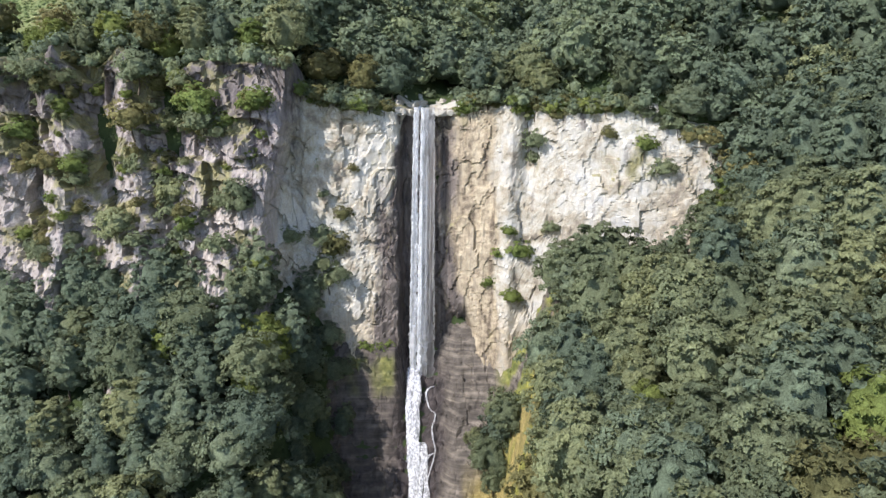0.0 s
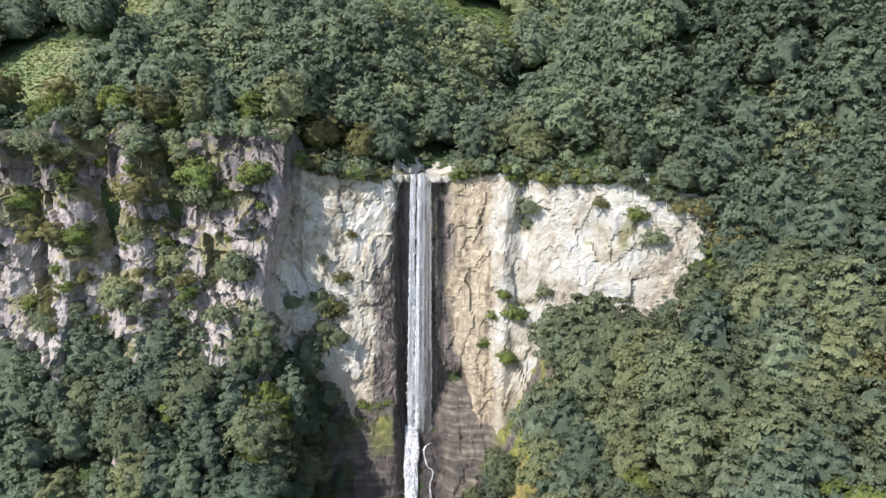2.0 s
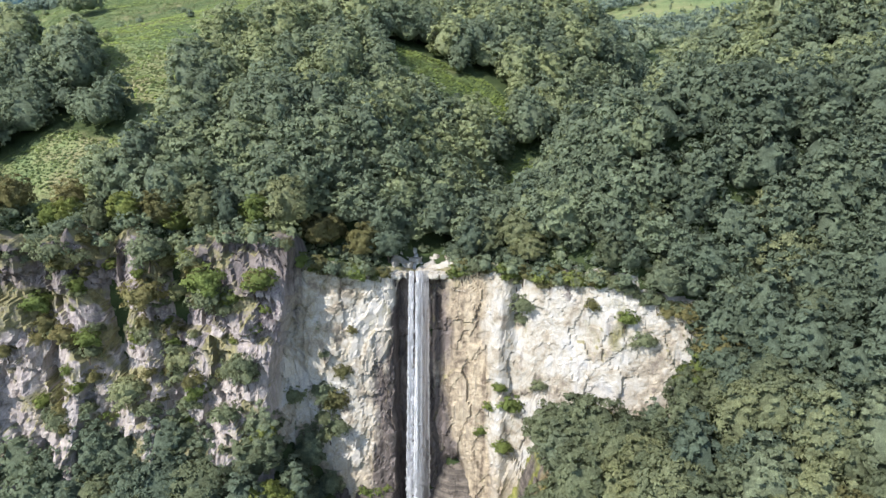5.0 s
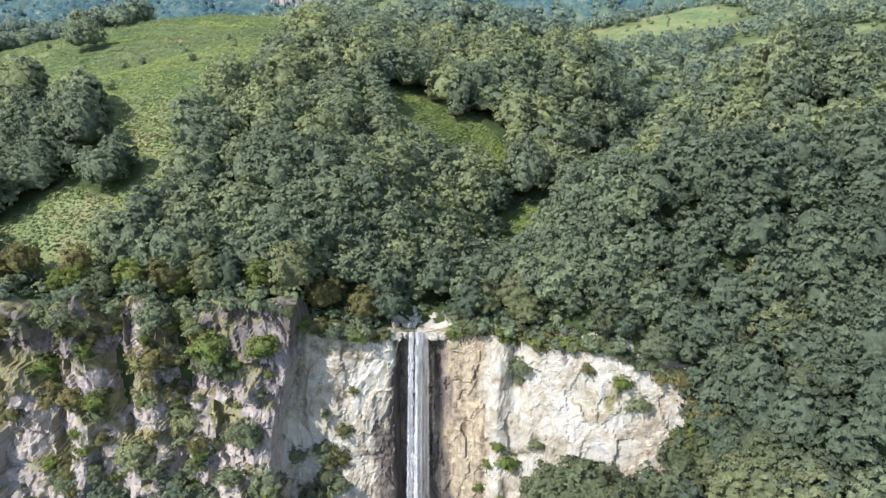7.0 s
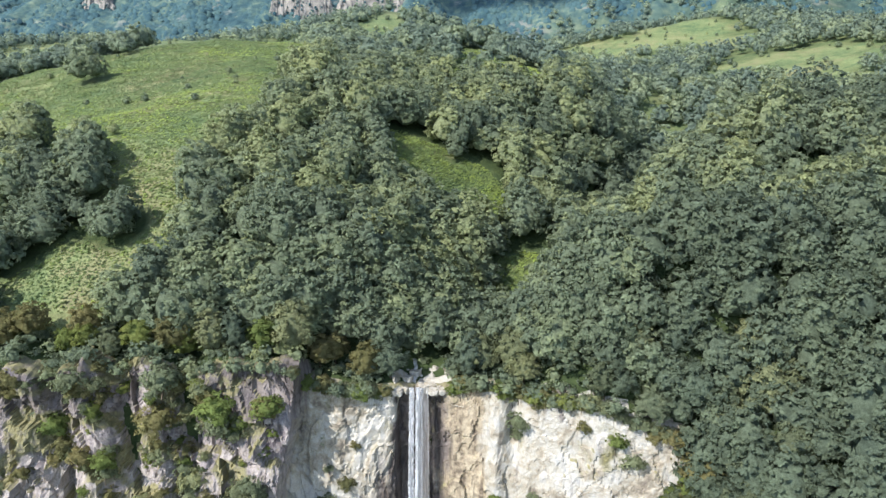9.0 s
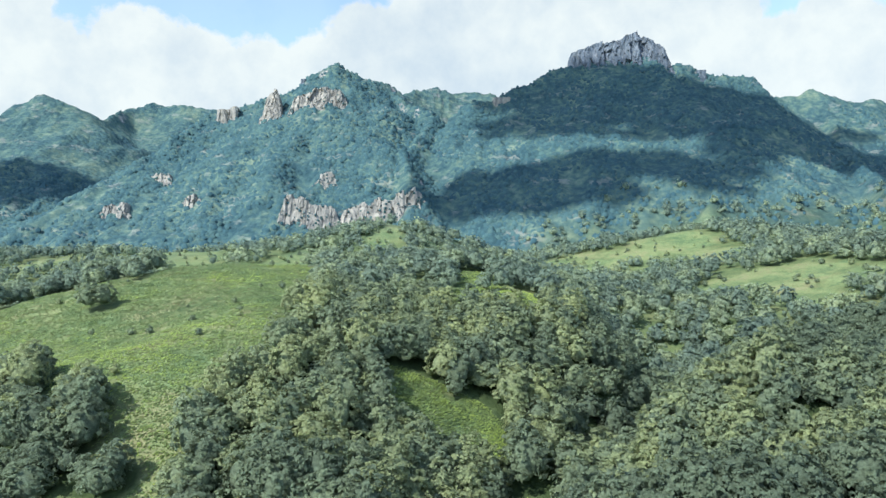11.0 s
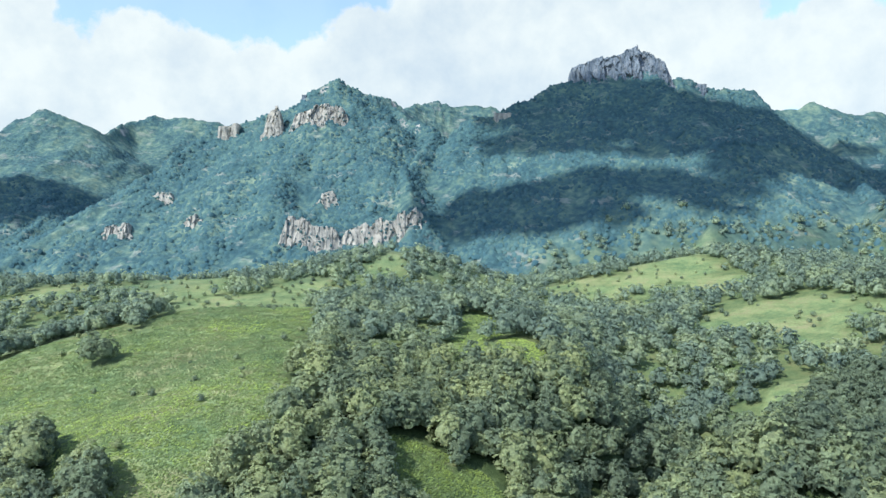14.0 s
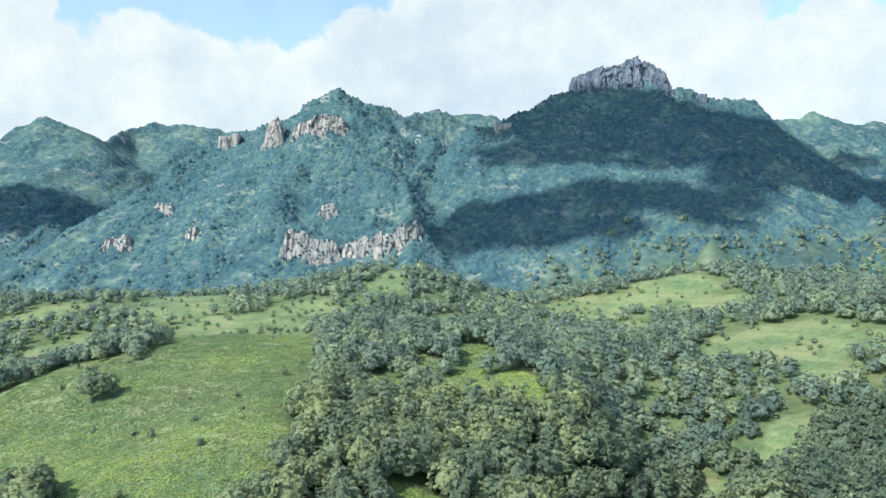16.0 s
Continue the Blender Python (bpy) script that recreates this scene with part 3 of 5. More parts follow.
def open_ground(x, y):
    """1 in the meadows, 0 in the woods, soft between."""
    sway = 5 + 7 * step(380, 460, y)
    wx, wy = x + sway * fbm(x / 18, y / 18, 3, 61), y + sway * fbm(x / 18 + 9, y / 18, 3, 62)
    best = np.zeros(np.shape(x))
    for cx, cy, rx, ry, turn in MEADOWS_NEAR + MEADOWS_FAR:
        rx, ry = rx + 3.5, ry + 3.5
        c, s = math.cos(radians(turn)), math.sin(radians(turn))
        u, v = (wx - cx) * c + (wy - cy) * s, -(wx - cx) * s + (wy - cy) * c
        best = np.maximum(best, 1 - step(0.82, 1.08, np.sqrt((u / rx) ** 2 + (v / ry) ** 2)))
    for cx, cy, rx, ry in COPSES:
        best = np.minimum(best, step(0.8, 1.1, np.hypot((wx - cx) / rx, (wy - cy) / ry)))
    return best


def wild_start(x):
    """How far ahead the farmed hills give way to the mountain's own woods."""
    return 660 + 90 * step(-20, 200, x)


def canopy_cover(x, y):
    """1 under the closed woods of the mountains, 0 in their clearings."""
    wx = x + 12 * fbm(x / 50, y / 50, 2, 74)
    return step(0.24, 0.40, value_noise(wx / 34, y / 48, 75) + 0.25 * fbm(x / 90, y / 90, 2, 76) + 0.1 * step(840, 1000, y))


def meadow_swell(x, y):
    return 0.9 * fbm(x / 9, y / 4.5, 3, 71) + 0.25 * fbm(x / 2.5, y / 2.5, 2, 72)


# ---------------------------------------------------------------- ground
def stretch(*spans):
    """Places along a line: spans of (start, end, stride), with the last end added."""
    return np.concatenate([np.arange(a, b, d) for a, b, d in spans] + [[spans[-1][1]]])


gx = stretch((-4800, -2000, 280), (-2000, -1000, 50), (-1000, -150, 4.6), (-150, 150, 2.2), (150, 1000, 4.6), (1000, 2000, 50), (2000, 4800, 280))
gy = stretch((-4800, -400, 400), (-400, 40, 20), (40, 320, 2.0), (320, 700, 3.2), (700, 1260, 4.4), (1260, 1800, 12), (1800, 4800, 150))
X, Y = np.meshgrid(gx, gy)
Z = height(X, Y)
# share of the haze-tinted mountain colour, growing with distance
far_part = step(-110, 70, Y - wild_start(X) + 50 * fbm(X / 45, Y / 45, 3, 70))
meadow = open_ground(X, Y) * (1 - 0.4 * far_part) * step(-2, 8, Y - cliff_line(X))
cover = np.maximum(meadow, 0.62 * step(262, 310, Y) * (1 - far_part))
Z = Z + meadow * meadow_swell(X, Y)
slope = np.hypot(np.gradient(Z, axis=1) / np.gradient(X, axis=1), np.gradient(Z, axis=0) / np.gradient(Y, axis=0))
canopy = far_part * canopy_cover(X, Y)
Z = Z + canopy * 4.5 * np.sqrt(np.clip(1.6 * cells(X / 12, Y / 12, 77)[1], 0, 1)) * step(2400, 1500, Y)
rocky = step(1.35, 2.1, slope + 0.5 * fbm(X / 60, Y / 60, 3, 73)) * step(820, 880, Y)
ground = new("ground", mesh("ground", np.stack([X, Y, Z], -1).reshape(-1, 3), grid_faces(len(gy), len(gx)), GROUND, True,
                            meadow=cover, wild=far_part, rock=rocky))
tagged(ground, "green fern meadows and wooded hills rising to mountains", "ground", kind="structure")


# ---------------------------------------------------------------- cliff
def buttress_lean(x, z):
    """The edge of the violet buttress slants: it overhangs at its top and draws back below."""
    return np.clip((89.5 - z) * 0.17, -2.5, 2.6) * np.exp(-((x + 29.5) / 7.0) ** 2)


def cliff_front(x, z):
    """How far ahead the rock face stands at x and height z."""
    top = cliff_top(x)
    drop = top - z
    y = cliff_line(x + 0.8 * fbm(z / 5.5, x / 25, 3, 96) * step(0.5, 4, drop) + buttress_lean(x, z))
    west = step(-24, -34, x)
    y = y - drop * (0.075 + 0.05 * west) - 0.25 * west * np.maximum(78 - z, 0) * step(-34, -44, x)
    y = y - 2.2 * np.exp(-((x + 36.5) / 6.0) ** 2) * step(2, 14, drop)          # buttress
    y = y + 1.5 * np.exp(-((x + 7.6 + 1.1 * fbm(z / 8, z * 0, 3, 97)) / 1.5) ** 2) * step(0, 4, drop)            # dark slot beside the water
    y = y + 1.8 * np.exp(-((x + 1.5) / 3.2) ** 2) * step(1, 6, drop)            # hollow behind the water
    y = y - 1.6 * np.exp(-((x - 12.5) / 1.6) ** 2) * step(0, 10, drop)          # pale pillar
    y = y + 2.6 * np.exp(-((x - 16.6) / 1.5) ** 2) * (1 - step(8, 20, drop))    # bushy cleft
    y = y + 4.5 * np.exp(-((x - 3.8) / 2.6) ** 2 - ((z - 49) / 4.0) ** 2)       # cave
    y = y + west * (3.4 * np.exp(-((x + 51) / 1.8) ** 2) + 3.0 * np.exp(-((x + 63.5) / 2.2) ** 2) + 2.4 * np.exp(-((x + 77) / 2.0) ** 2) - 1.6 * np.exp(-((x + 57) / 2.4) ** 2) - 2.0 * np.exp(-((x + 70) / 2.6) ** 2))
    rough = (0.85 + 0.55 * west) * (1 - 0.35 * step(1, 4, x)) * (1 - 0.6 * np.exp(-((x + 24.5) / 3.2) ** 2))
    wx = x + 1.3 * fbm(x / 8, z / 14, 3, 81) + 2.0 * fbm(z / 18, x / 60, 2, 80)
    wz = z + 2.2 * fbm(x / 9 + 5, z / 9, 3, 82) + (0.06 + 0.29 * west) * x
    y = y + rough * ((0.80 + 0.7 * west) * facets(wx / 5.0, wz / 9.0, 83) + 0.50 * facets(wx / 2.2, wz / 3.4, 183) + 0.20 * facets(wx / 1.0, wz / 1.5, 283))
    shelf = wz / 7.5 + 0.7 * fbm(x / 14, z / 30, 2, 89)
    y = y + west * 1.5 * ((shelf - np.floor(shelf)) - 0.5)
    return y + 0.45 * rough * fbm(x / 4, z / 4, 4, 90)


def cliff_strip(x0, x1, foot):
    """Rock face between two places along the cliff, rounded back at its top."""
    xs = np.concatenate([np.arange(x0, -34, 0.38), np.arange(-34, -26, 0.16), np.arange(-26, -11, 0.38), np.arange(-11, -6.5, 0.2), np.arange(-6.5, x1, 0.38)])
    rows, back = 165, 7
    x = np.repeat(xs[None], rows + back, 0)
    top = cliff_top(xs) + (0.6 + 2.2 * step(-24, -34, xs)) * fbm(xs / 5.0, xs * 0, 4, 91)
    low = foot(xs)
    v = np.linspace(0, 1, rows)[:, None]
    z = np.concatenate([low + v * (top - low), np.repeat(top[None], back, 0)])
    y = cliff_front(x, z)
    for n in range(back):
        y[rows + n] = y[rows - 1] + 0.8 * (n + 1)
        z[rows + n] = np.maximum(top + 0.12 * (n + 1), height(x[rows + n], y[rows + n]) - 0.4)
    y[rows - 2:rows] += np.array([[0.15], [0.5]])
    return x, y, z, grid_faces(rows + back, len(xs))


x, y, z, faces = cliff_strip(-112, 52, lambda a: lowland(a, cliff_line(a) - 4) - np.where(a < -34, 16, 9))
patch = fbm(x / 9, z / 9, 3, 92)
west = step(-27.8, -30, x + 0.8 * patch + buttress_lean(x, z))
slab = step(-20.5, -23.5, x + 1.5 * patch) * (1 - west)
brown = step(0.0, 3.0, x + 2.5 * patch) * step(12.0, 9.0, x + 2.0 * patch) + 0.55 * step(62, 50, z) + 0.45 * step(30, 40, x) * step(0.0, 0.4, patch) + 0.5 * west * step(-0.2, 0.3, fbm(x / 12 + 3, z / 7, 3, 93))
# the last term darkens the cave hollow
wet_or_shade = step(-9.8, -7.6, x + 3.2 * patch) * step(2.2, -0.6, x + 3.2 * patch) * step(96, 92, z) * (0.75 + 0.35 * patch) + 0.8 * np.exp(-((x - 3.8) / 2.6) ** 2 - ((z - 49) / 4.5) ** 2)
wet_or_shade = wet_or_shade + 0.78 * step(-17.0, -11.5, x + 3.0 * patch) * step(-3, -6, x) * step(92, 68, z + 7 * patch) + 0.62 * step(-2, 1, x) * step(5, 2, x + 3 * patch)
# shade of the buttress cleft and overhang, put into the dark mask
wet_or_shade = wet_or_shade + 0.5 * np.exp(-((x + 28.0 + buttress_lean(x, z)) / 1.5) ** 2) * step(74, 88, z) + 0.62 * west * step(86, 95, z + 5 * patch) * step(-0.35, 0.2, fbm(x / 9, z / 30, 2, 98))
wet_or_shade = wet_or_shade + 0.6 * step(19, 22, x) * step(33, 29, x) * step(87, 93, z) * step(-0.1, 0.3, fbm(x / 1.3, z / 30, 3, 99))
lay = np.gradient(y, axis=0) / np.maximum(np.gradient(z, axis=0), 0.02)
moss = 0.62 * step(0.8, 2.0, lay + 0.8 * patch) * (1 - np.exp(-((x + 28) / 3.0) ** 2)) + 0.85 * np.exp(-((x - 34) / 5.0) ** 2 - ((z - 86) / 6.5) ** 2) * step(-0.5, 0.4, fbm(x / 3, z / 4, 3, 95)) + 0.66 * step(-31, -34, x) * step(0.0, 0.35, fbm(x / 6, z / 4, 3, 94))
# violet deepens upwards: the stone's hue plus overhang shade put into the colour
cliff = new("cliff", mesh("cliff", np.stack([x, y, z], -1).reshape(-1, 3), faces, CLIFF, False,
                          brown=brown, violet=west * (0.62 + 0.35 * step(78, 94, z)) + 0.22 * slab, wet_or_shade=wet_or_shade, moss=moss))
tagged(cliff, "tall pale weathered rock cliff with violet-grey buttresses and mossy ledges", "cliff", kind="structure")

# ---------------------------------------------------------------- rock of the gorge under the fall
bx, by = np.arange(-27, 26, 0.34), np.arange(92, 139, 0.34)
x, y = np.meshgrid(bx, by)
wx, wy = x + 0.8 * fbm(x / 3, y / 3, 3, 101), y + 0.8 * fbm(x / 3 + 4, y / 3, 3, 102)
own, gap = cells(wx / 2.2, wy / 2.2, 103)
bed = lowland(x, y)
terrace = bed / 2.2 + 0.35 * fbm(x / 7, y / 7, 3, 104)
whole = np.floor(terrace)
bed = bed + 2.2 * (whole + step(0.25, 0.75, terrace - whole) - terrace) * 0.8
bed = bed + 1.5 * (own - 0.45) - 0.5 * np.exp(-gap / 0.06) + 0.7 * fbm(x / 1.6, y / 1.6, 3, 105)
rim = step(-27, -20, x) * step(26, 20, x) * step(92, 96, y)
bed = bed * 1.0 + 1.3 - 4.5 * (1 - rim)
channel = np.exp(-((x + 5.2) / 2.2) ** 2) * step(134, 131, y)
bed = bed - 1.4 * channel
straw = step(3.5, 6.5, x + 0.1 * (y - 118) + 1.5 * fbm(x / 3, y / 3, 3, 106)) * step(122, 117, y)
wet_or_shade = step(1.5, -1.5, x + 2 * fbm(x / 4, y / 4, 2, 107)) * (0.95 - 0.4 * step(-8.5, -11, x + 2 * fbm(x / 3, y / 3, 3, 110)))
moss = 0.5 * step(-9.0, -10.5, x) * step(-20, -17, x) * step(127.5, 129, y) * step(131.5, 130.5, y) * step(-0.5, 0.0, fbm(x / 3, y / 3, 3, 108)) + 0.7 * step(10, 13, x) * step(-0.1, 0.3, fbm(x / 3, y / 3, 3, 109))
bed_z = bed
gorge = new("gorge_rock", mesh("gorge_rock", np.stack([x, y, bed], -1).reshape(-1, 3), grid_faces(len(by), len(bx)), GORGE, False, straw=straw, wet_or_shade=wet_or_shade, moss=moss))
tagged(gorge, "dark wet layered rock bed with dry straw-coloured grass beside it", "rock", kind="structure")


def bed_height(px, py):
    i = int(np.clip(round((py - by[0]) / 0.34), 0, len(by) - 1))
    j = int(np.clip(round((px - bx[0]) / 0.34), 0, len(bx) - 1))
    return float(bed_z[i, j])


# ---------------------------------------------------------------- waterfall
def strand(line, material, seed, wobble=0.12, turns=12):
    """A flattened, uneven rope of water along points of (x, y, z, half width, half depth)."""
    line = np.array(line, float)
    at = np.linspace(0, len(line) - 1, max(40, 10 * len(line)))
    p = np.stack([np.interp(at, np.arange(len(line)), line[:, k]) for k in range(5)], -1)
    a = np.linspace(0, 2 * math.pi, turns, endpoint=False)
    ring = np.arange(len(at))[:, None]
    u = 1 + wobble * 2.2 * fbm(ring * 0.33 + 0 * a, np.cos(a)[None] * 1.5 + 7 + 0 * ring, 3, seed)
    px = p[:, 0:1] + np.cos(a) * p[:, 3:4] * u + 0.25 * wobble * fbm(ring * 0.2, ring * 0.0, 2, seed + 3)
    py = p[:, 1:2] + np.sin(a) * p[:, 4:5] * u
    pz = np.repeat(p[:, 2:3], turns, 1)
    return mesh("water", np.stack([px, py, pz], -1).reshape(-1, 3), grid_faces(len(at), turns, True), material, True)


def fall_line(x, width, lean, z0=94.6, z1=35.5, depth=0.35, grow=1.25):
    """Points of water that leaps off the lip and falls: forward at first, then straight down."""
    rows = []
    for n in range(24):
        f = n / 23
        z = z0 + (z1 - z0) * f
        rows.append((x + lean * f, 138.6 - 3.6 * math.sqrt(min(1.0, f * 1.15)) - 0.8 * f, z, width * (1 + (grow - 1) * f) * min(1.0, 0.5 + (1 - f) * 5), depth * (0.7 + 0.6 * f)))
    return rows


waterfall = tagged(new("waterfall"), "tall white waterfall dropping from the cliff lip into a rocky gorge", "waterfall")
waterfall.location = (-4.5, 134, 37)
rope = [
    ("main_strand", fall_line(-5.0, 0.34, -1.2, depth=0.4, grow=2.4), WATER),
    ("side_strand", fall_line(-3.75, 0.20, -1.1, z1=36, grow=2.0), WATER),
    ("side_strand", fall_line(-5.3, 0.26, -1.3, z1=36, grow=1.8), WATER),
    ("veil", fall_line(-2.3, 0.55, -0.5, z1=36, grow=1.6), VEIL),
    ("veil", fall_line(-3.6, 0.7, -0.9, z1=36, depth=0.25, grow=1.5), VEIL),
]
drift = np.random.default_rng(23)
for n in range(9):
    rope.append(("side_strand", fall_line(drift.uniform(-5.6, -2.9), drift.uniform(0.05, 0.13), drift.uniform(-1.7, -0.5), z1=drift.uniform(36, 52), depth=0.3, grow=2.2), WATER))
for n in range(3):
    rope.append(("veil", fall_line(drift.uniform(-5.9, -2.6), drift.uniform(0.15, 0.45), drift.uniform(-1.6, -0.6), z1=drift.uniform(36, 48), depth=0.5, grow=2.4), VEIL))
for n in range(4):
    rope.append(("side_strand", fall_line(drift.uniform(-3.2, -1.6), drift.uniform(0.04, 0.09), drift.uniform(-0.7, -0.1), z1=drift.uniform(45, 62), depth=0.2, grow=1.8), VEIL))
for n, (name, line, material) in enumerate(rope):
    ob = part(name, strand(line, material, 200 + 7 * n, 0.34), waterfall)
    ob.matrix_parent_inverse = Matrix.Translation((4.5, -134, -37))


def brook(points, width, seed):
    """Water running over the gorge rock."""
    rows = []
    for n, ((ax, ay), (cx, cy)) in enumerate(zip(points, points[1:])):
        for f in np.linspace(0, 1, 7, endpoint=False):
            px, py = ax + f * (cx - ax), ay + f * (cy - ay)
            px += 0.18 * math.sin(py * 1.1 + seed)
            rows.append((px, py, bed_height(px, py) + 0.12, width * (1.7 - 0.9 * (n + f) / len(points)) * (0.8 + 0.4 * abs(math.sin(py * 0.5 + seed))), 0.16))
    rows = np.array(rows)
    level = np.array([rows[max(0, n - 2):n + 3, 2].max() for n in range(len(rows))])
    rows[:, 2] = np.convolve(np.pad(level, 2, mode="edge"), np.ones(5) / 5, mode="valid") + 0.1
    return strand(rows, FOAM, seed, 0.07)


for n, (points, width) in enumerate([
    (((-6.0, 134.5), (-6.1, 130), (-6.2, 126), (-5.6, 122), (-5.2, 117), (-4.8, 110)), 0.85),
    (((-6.6, 134.0), (-6.8, 129), (-6.6, 125.5), (-6.2, 121.5), (-6.4, 117), (-5.9, 110)), 0.4),
    (((-5.2, 134.2), (-5.4, 129), (-5.2, 125.5), (-4.5, 122), (-4.0, 117), (-3.6, 110)), 0.35),
    (((-2.0, 132.6), (-3.3, 131.4), (-2.9, 129.5), (-1.7, 128.2), (-2.1, 126.5), (-1.5, 124.2), (-2.6, 122.6), (-3.4, 120.5), (-4.0, 117)), 0.10),
    (((-2.0, 124.2), (-3.4, 123.6), (-5.4, 123.0)), 0.22),
    (((-4.4, 126.0), (-3.4, 122.6), (-3.2, 119.5), (-3.6, 114)), 0.4),
]):
    ob = part("cascade", brook(points, width, 260 + 5 * n), waterfall)
    ob.matrix_parent_inverse = Matrix.Translation((4.5, -134, -37))


# ---------------------------------------------------------------- boulders on the lip
def boulder_mesh(seed, sx, sy, sz):
    bm = bmesh.new()
    bmesh.ops.create_icosphere(bm, subdivisions=3, radius=1.0)
    v = np.array([q.co[:] for q in bm.verts])
    f = np.array([[q.index for q in g.verts] for g in bm.faces])
    bm.free()
    r = 1 + 0.30 * facets(v[:, 0] * 1.3 + seed, v[:, 2] * 1.3 + v[:, 1], seed) + 0.10 * fbm(v[:, 0] * 3 + seed, v[:, 1] * 3 + v[:, 2] * 2, 3, seed)
    v = np.clip(v * r[:, None], -0.85, 0.85) * np.array([sx, sy, sz])
    zero = np.zeros(len(v))
    return mesh("boulder", v, f, CLIFF, False, brown=zero + 0.15 * (seed % 3), violet=zero, wet_or_shade=zero, moss=zero)


def shelf_mesh():
    """Bare washed rock behind the lip."""
    x, y = np.meshgrid(np.arange(-11, 6.5, 0.3), np.arange(-0.4, 11, 0.3))
    y = y + cliff_line(x)
    z = np.maximum(height(x, y), 93.2) + 0.3 + 0.55 * facets(x / 2.4, y / 2.0, 141) + 0.25 * fbm(x / 1.5, y / 1.5, 3, 142)
    z = z - 2.6 * step(0.72, 1.0, np.hypot((x + 2.8) / 8.6, (y - 142.5) / 6.5)) - 0.7 * np.exp(-((x + 4.8) / 0.9) ** 2)
    zero = np.zeros(x.shape)
    return mesh("rock_shelf", np.stack([x, y, z], -1).reshape(-1, 3), grid_faces(x.shape[0], x.shape[1]), CLIFF, False, brown=zero + 0.25, violet=zero, wet_or_shade=0.7 * np.exp(-((x + 4.8) / 1.1) ** 2), moss=zero)


tagged(new("rock_shelf", shelf_mesh()), "pale washed rock shelf at the top of the waterfall", "rock", kind="structure")
part_line = [(-4.9 + 0.5 * math.sin(f * 5), 149 - 10.2 * f, max(float(height(-4.8, 149 - 10.2 * f)), 93.2) + 0.15, 0.45, 0.12) for f in np.linspace(0, 1, 12)]
ob = part("stream", strand(part_line, WATER, 290, 0.3), waterfall)
ob.matrix_parent_inverse = Matrix.Translation((4.5, -134, -37))

rng = np.random.default_rng(21)
for n, (px, py, sx, sz) in enumerate(((-8.4, 138.2, 1.5, 0.9), (-6.7, 139.6, 1.0, 0.8), (-2.4, 139.6, 1.1, 0.9), (-0.6, 138.9, 1.7, 0.9), (1.6, 138.9, 1.2, 0.7), (-3.2, 142.2, 1.3, 0.9),
                                      (-6.2, 142.8, 1.2, 0.8), (-1.2, 142.0, 1.6, 0.8), (-4.6, 145.2, 1.4, 0.9), (3.6, 138.8, 1.0, 0.6), (-10.4, 137.6, 1.1, 0.6))):
    ob = new("boulder", boulder_mesh(31 + n, sx, sx * rng.uniform(0.7, 1.0), sz))
    ob.matrix_basis = pose(px, py, max(float(height(px, py)), 93.4) + 0.25 * sz, 0, 0, rng.uniform(-40, 40))
    tagged(ob, "pale rounded boulder on the lip of the waterfall", "boulder", group="boulders on the lip")
# ---------------------------------------------------------------- trees
def crown_shell(way, bulge, turn):
    """How far the crown reaches each way: uneven bulges, narrower towards the foot."""
    a = np.arctan2(way[:, 1], way[:, 0]) + turn
    swell = 0.11 * np.sin(2 * a + bulge[0]) + 0.08 * np.sin(3 * a + 4 * way[:, 2] + bulge[1]) + 0.09 * np.sin(5 * a - 3 * way[:, 2] + bulge[2])
    return 1 + swell - 0.10 * np.clip(-way[:, 2], 0, 1)


def crown_leaves(rng, leaves, size, radius, tall, lobes):
    """Centres, facings, sizes and tufts of leaf sprays on a domed crown made of many small flattened tufts."""
    bulge, turn = rng.uniform(0, 6.28, 3), rng.uniform(0, 6.28)
    k = np.arange(lobes) + 0.5
    rise = 1 - 1.42 * k / lobes
    spin = k * 2.39996 + rng.uniform(-0.5, 0.5, lobes)
    flat = np.sqrt(np.clip(1 - rise ** 2, 0, 1))
    way = np.stack([flat * np.cos(spin), flat * np.sin(spin), rise], -1)
    reach = crown_shell(way, bulge, turn) * rng.uniform(0.80, 0.98, lobes)
    heart = way * reach[:, None] * np.array([radius, radius, tall])
    big = radius * rng.uniform(0.62, 1.12, lobes) * 1.55 / math.sqrt(lobes)
    pick = rng.choice(lobes, leaves, p=big ** 2 / (big ** 2).sum())
    d = rng.normal(size=(leaves, 3)) + 0.55 * way[pick] + np.array([0, 0, 0.55])
    d /= np.linalg.norm(d, axis=1)[:, None]
    p = heart[pick] + d * (big[pick] * rng.uniform(0.55, 1.25, leaves))[:, None] * np.array([1.1, 1.1, 0.62])
    face = 0.6 * d + 0.35 * way[pick] + np.array([0, 0, 0.25]) + 0.40 * rng.normal(size=d.shape)
    face /= np.linalg.norm(face, axis=1)[:, None]
    return p, face, size * rng.uniform(0.6, 1.25, leaves), rng.uniform(0, 1, lobes)[pick], bulge, turn


def sprays(rng, p, face, size):
    """Three-cornered leaf sprays, uneven and slightly folded."""
    side = np.cross(face, rng.normal(size=face.shape))
    side /= np.linalg.norm(side, axis=1)[:, None] + 1e-9
    other = np.cross(face, side)
    s = size[:, None]
    out = []
    for a, b in ((1, 0.0), (-0.5, 0.87), (-0.5, -0.87)):
        j = rng.uniform(0.65, 1.25, (len(p), 1))
        out.append(p + s * j * (a * side + b * other) + face * s * rng.uniform(-0.25, 0.25, (len(p), 1)))
    v = np.stack(out, 1).reshape(-1, 3)
    return v, np.arange(len(v)).reshape(-1, 3)


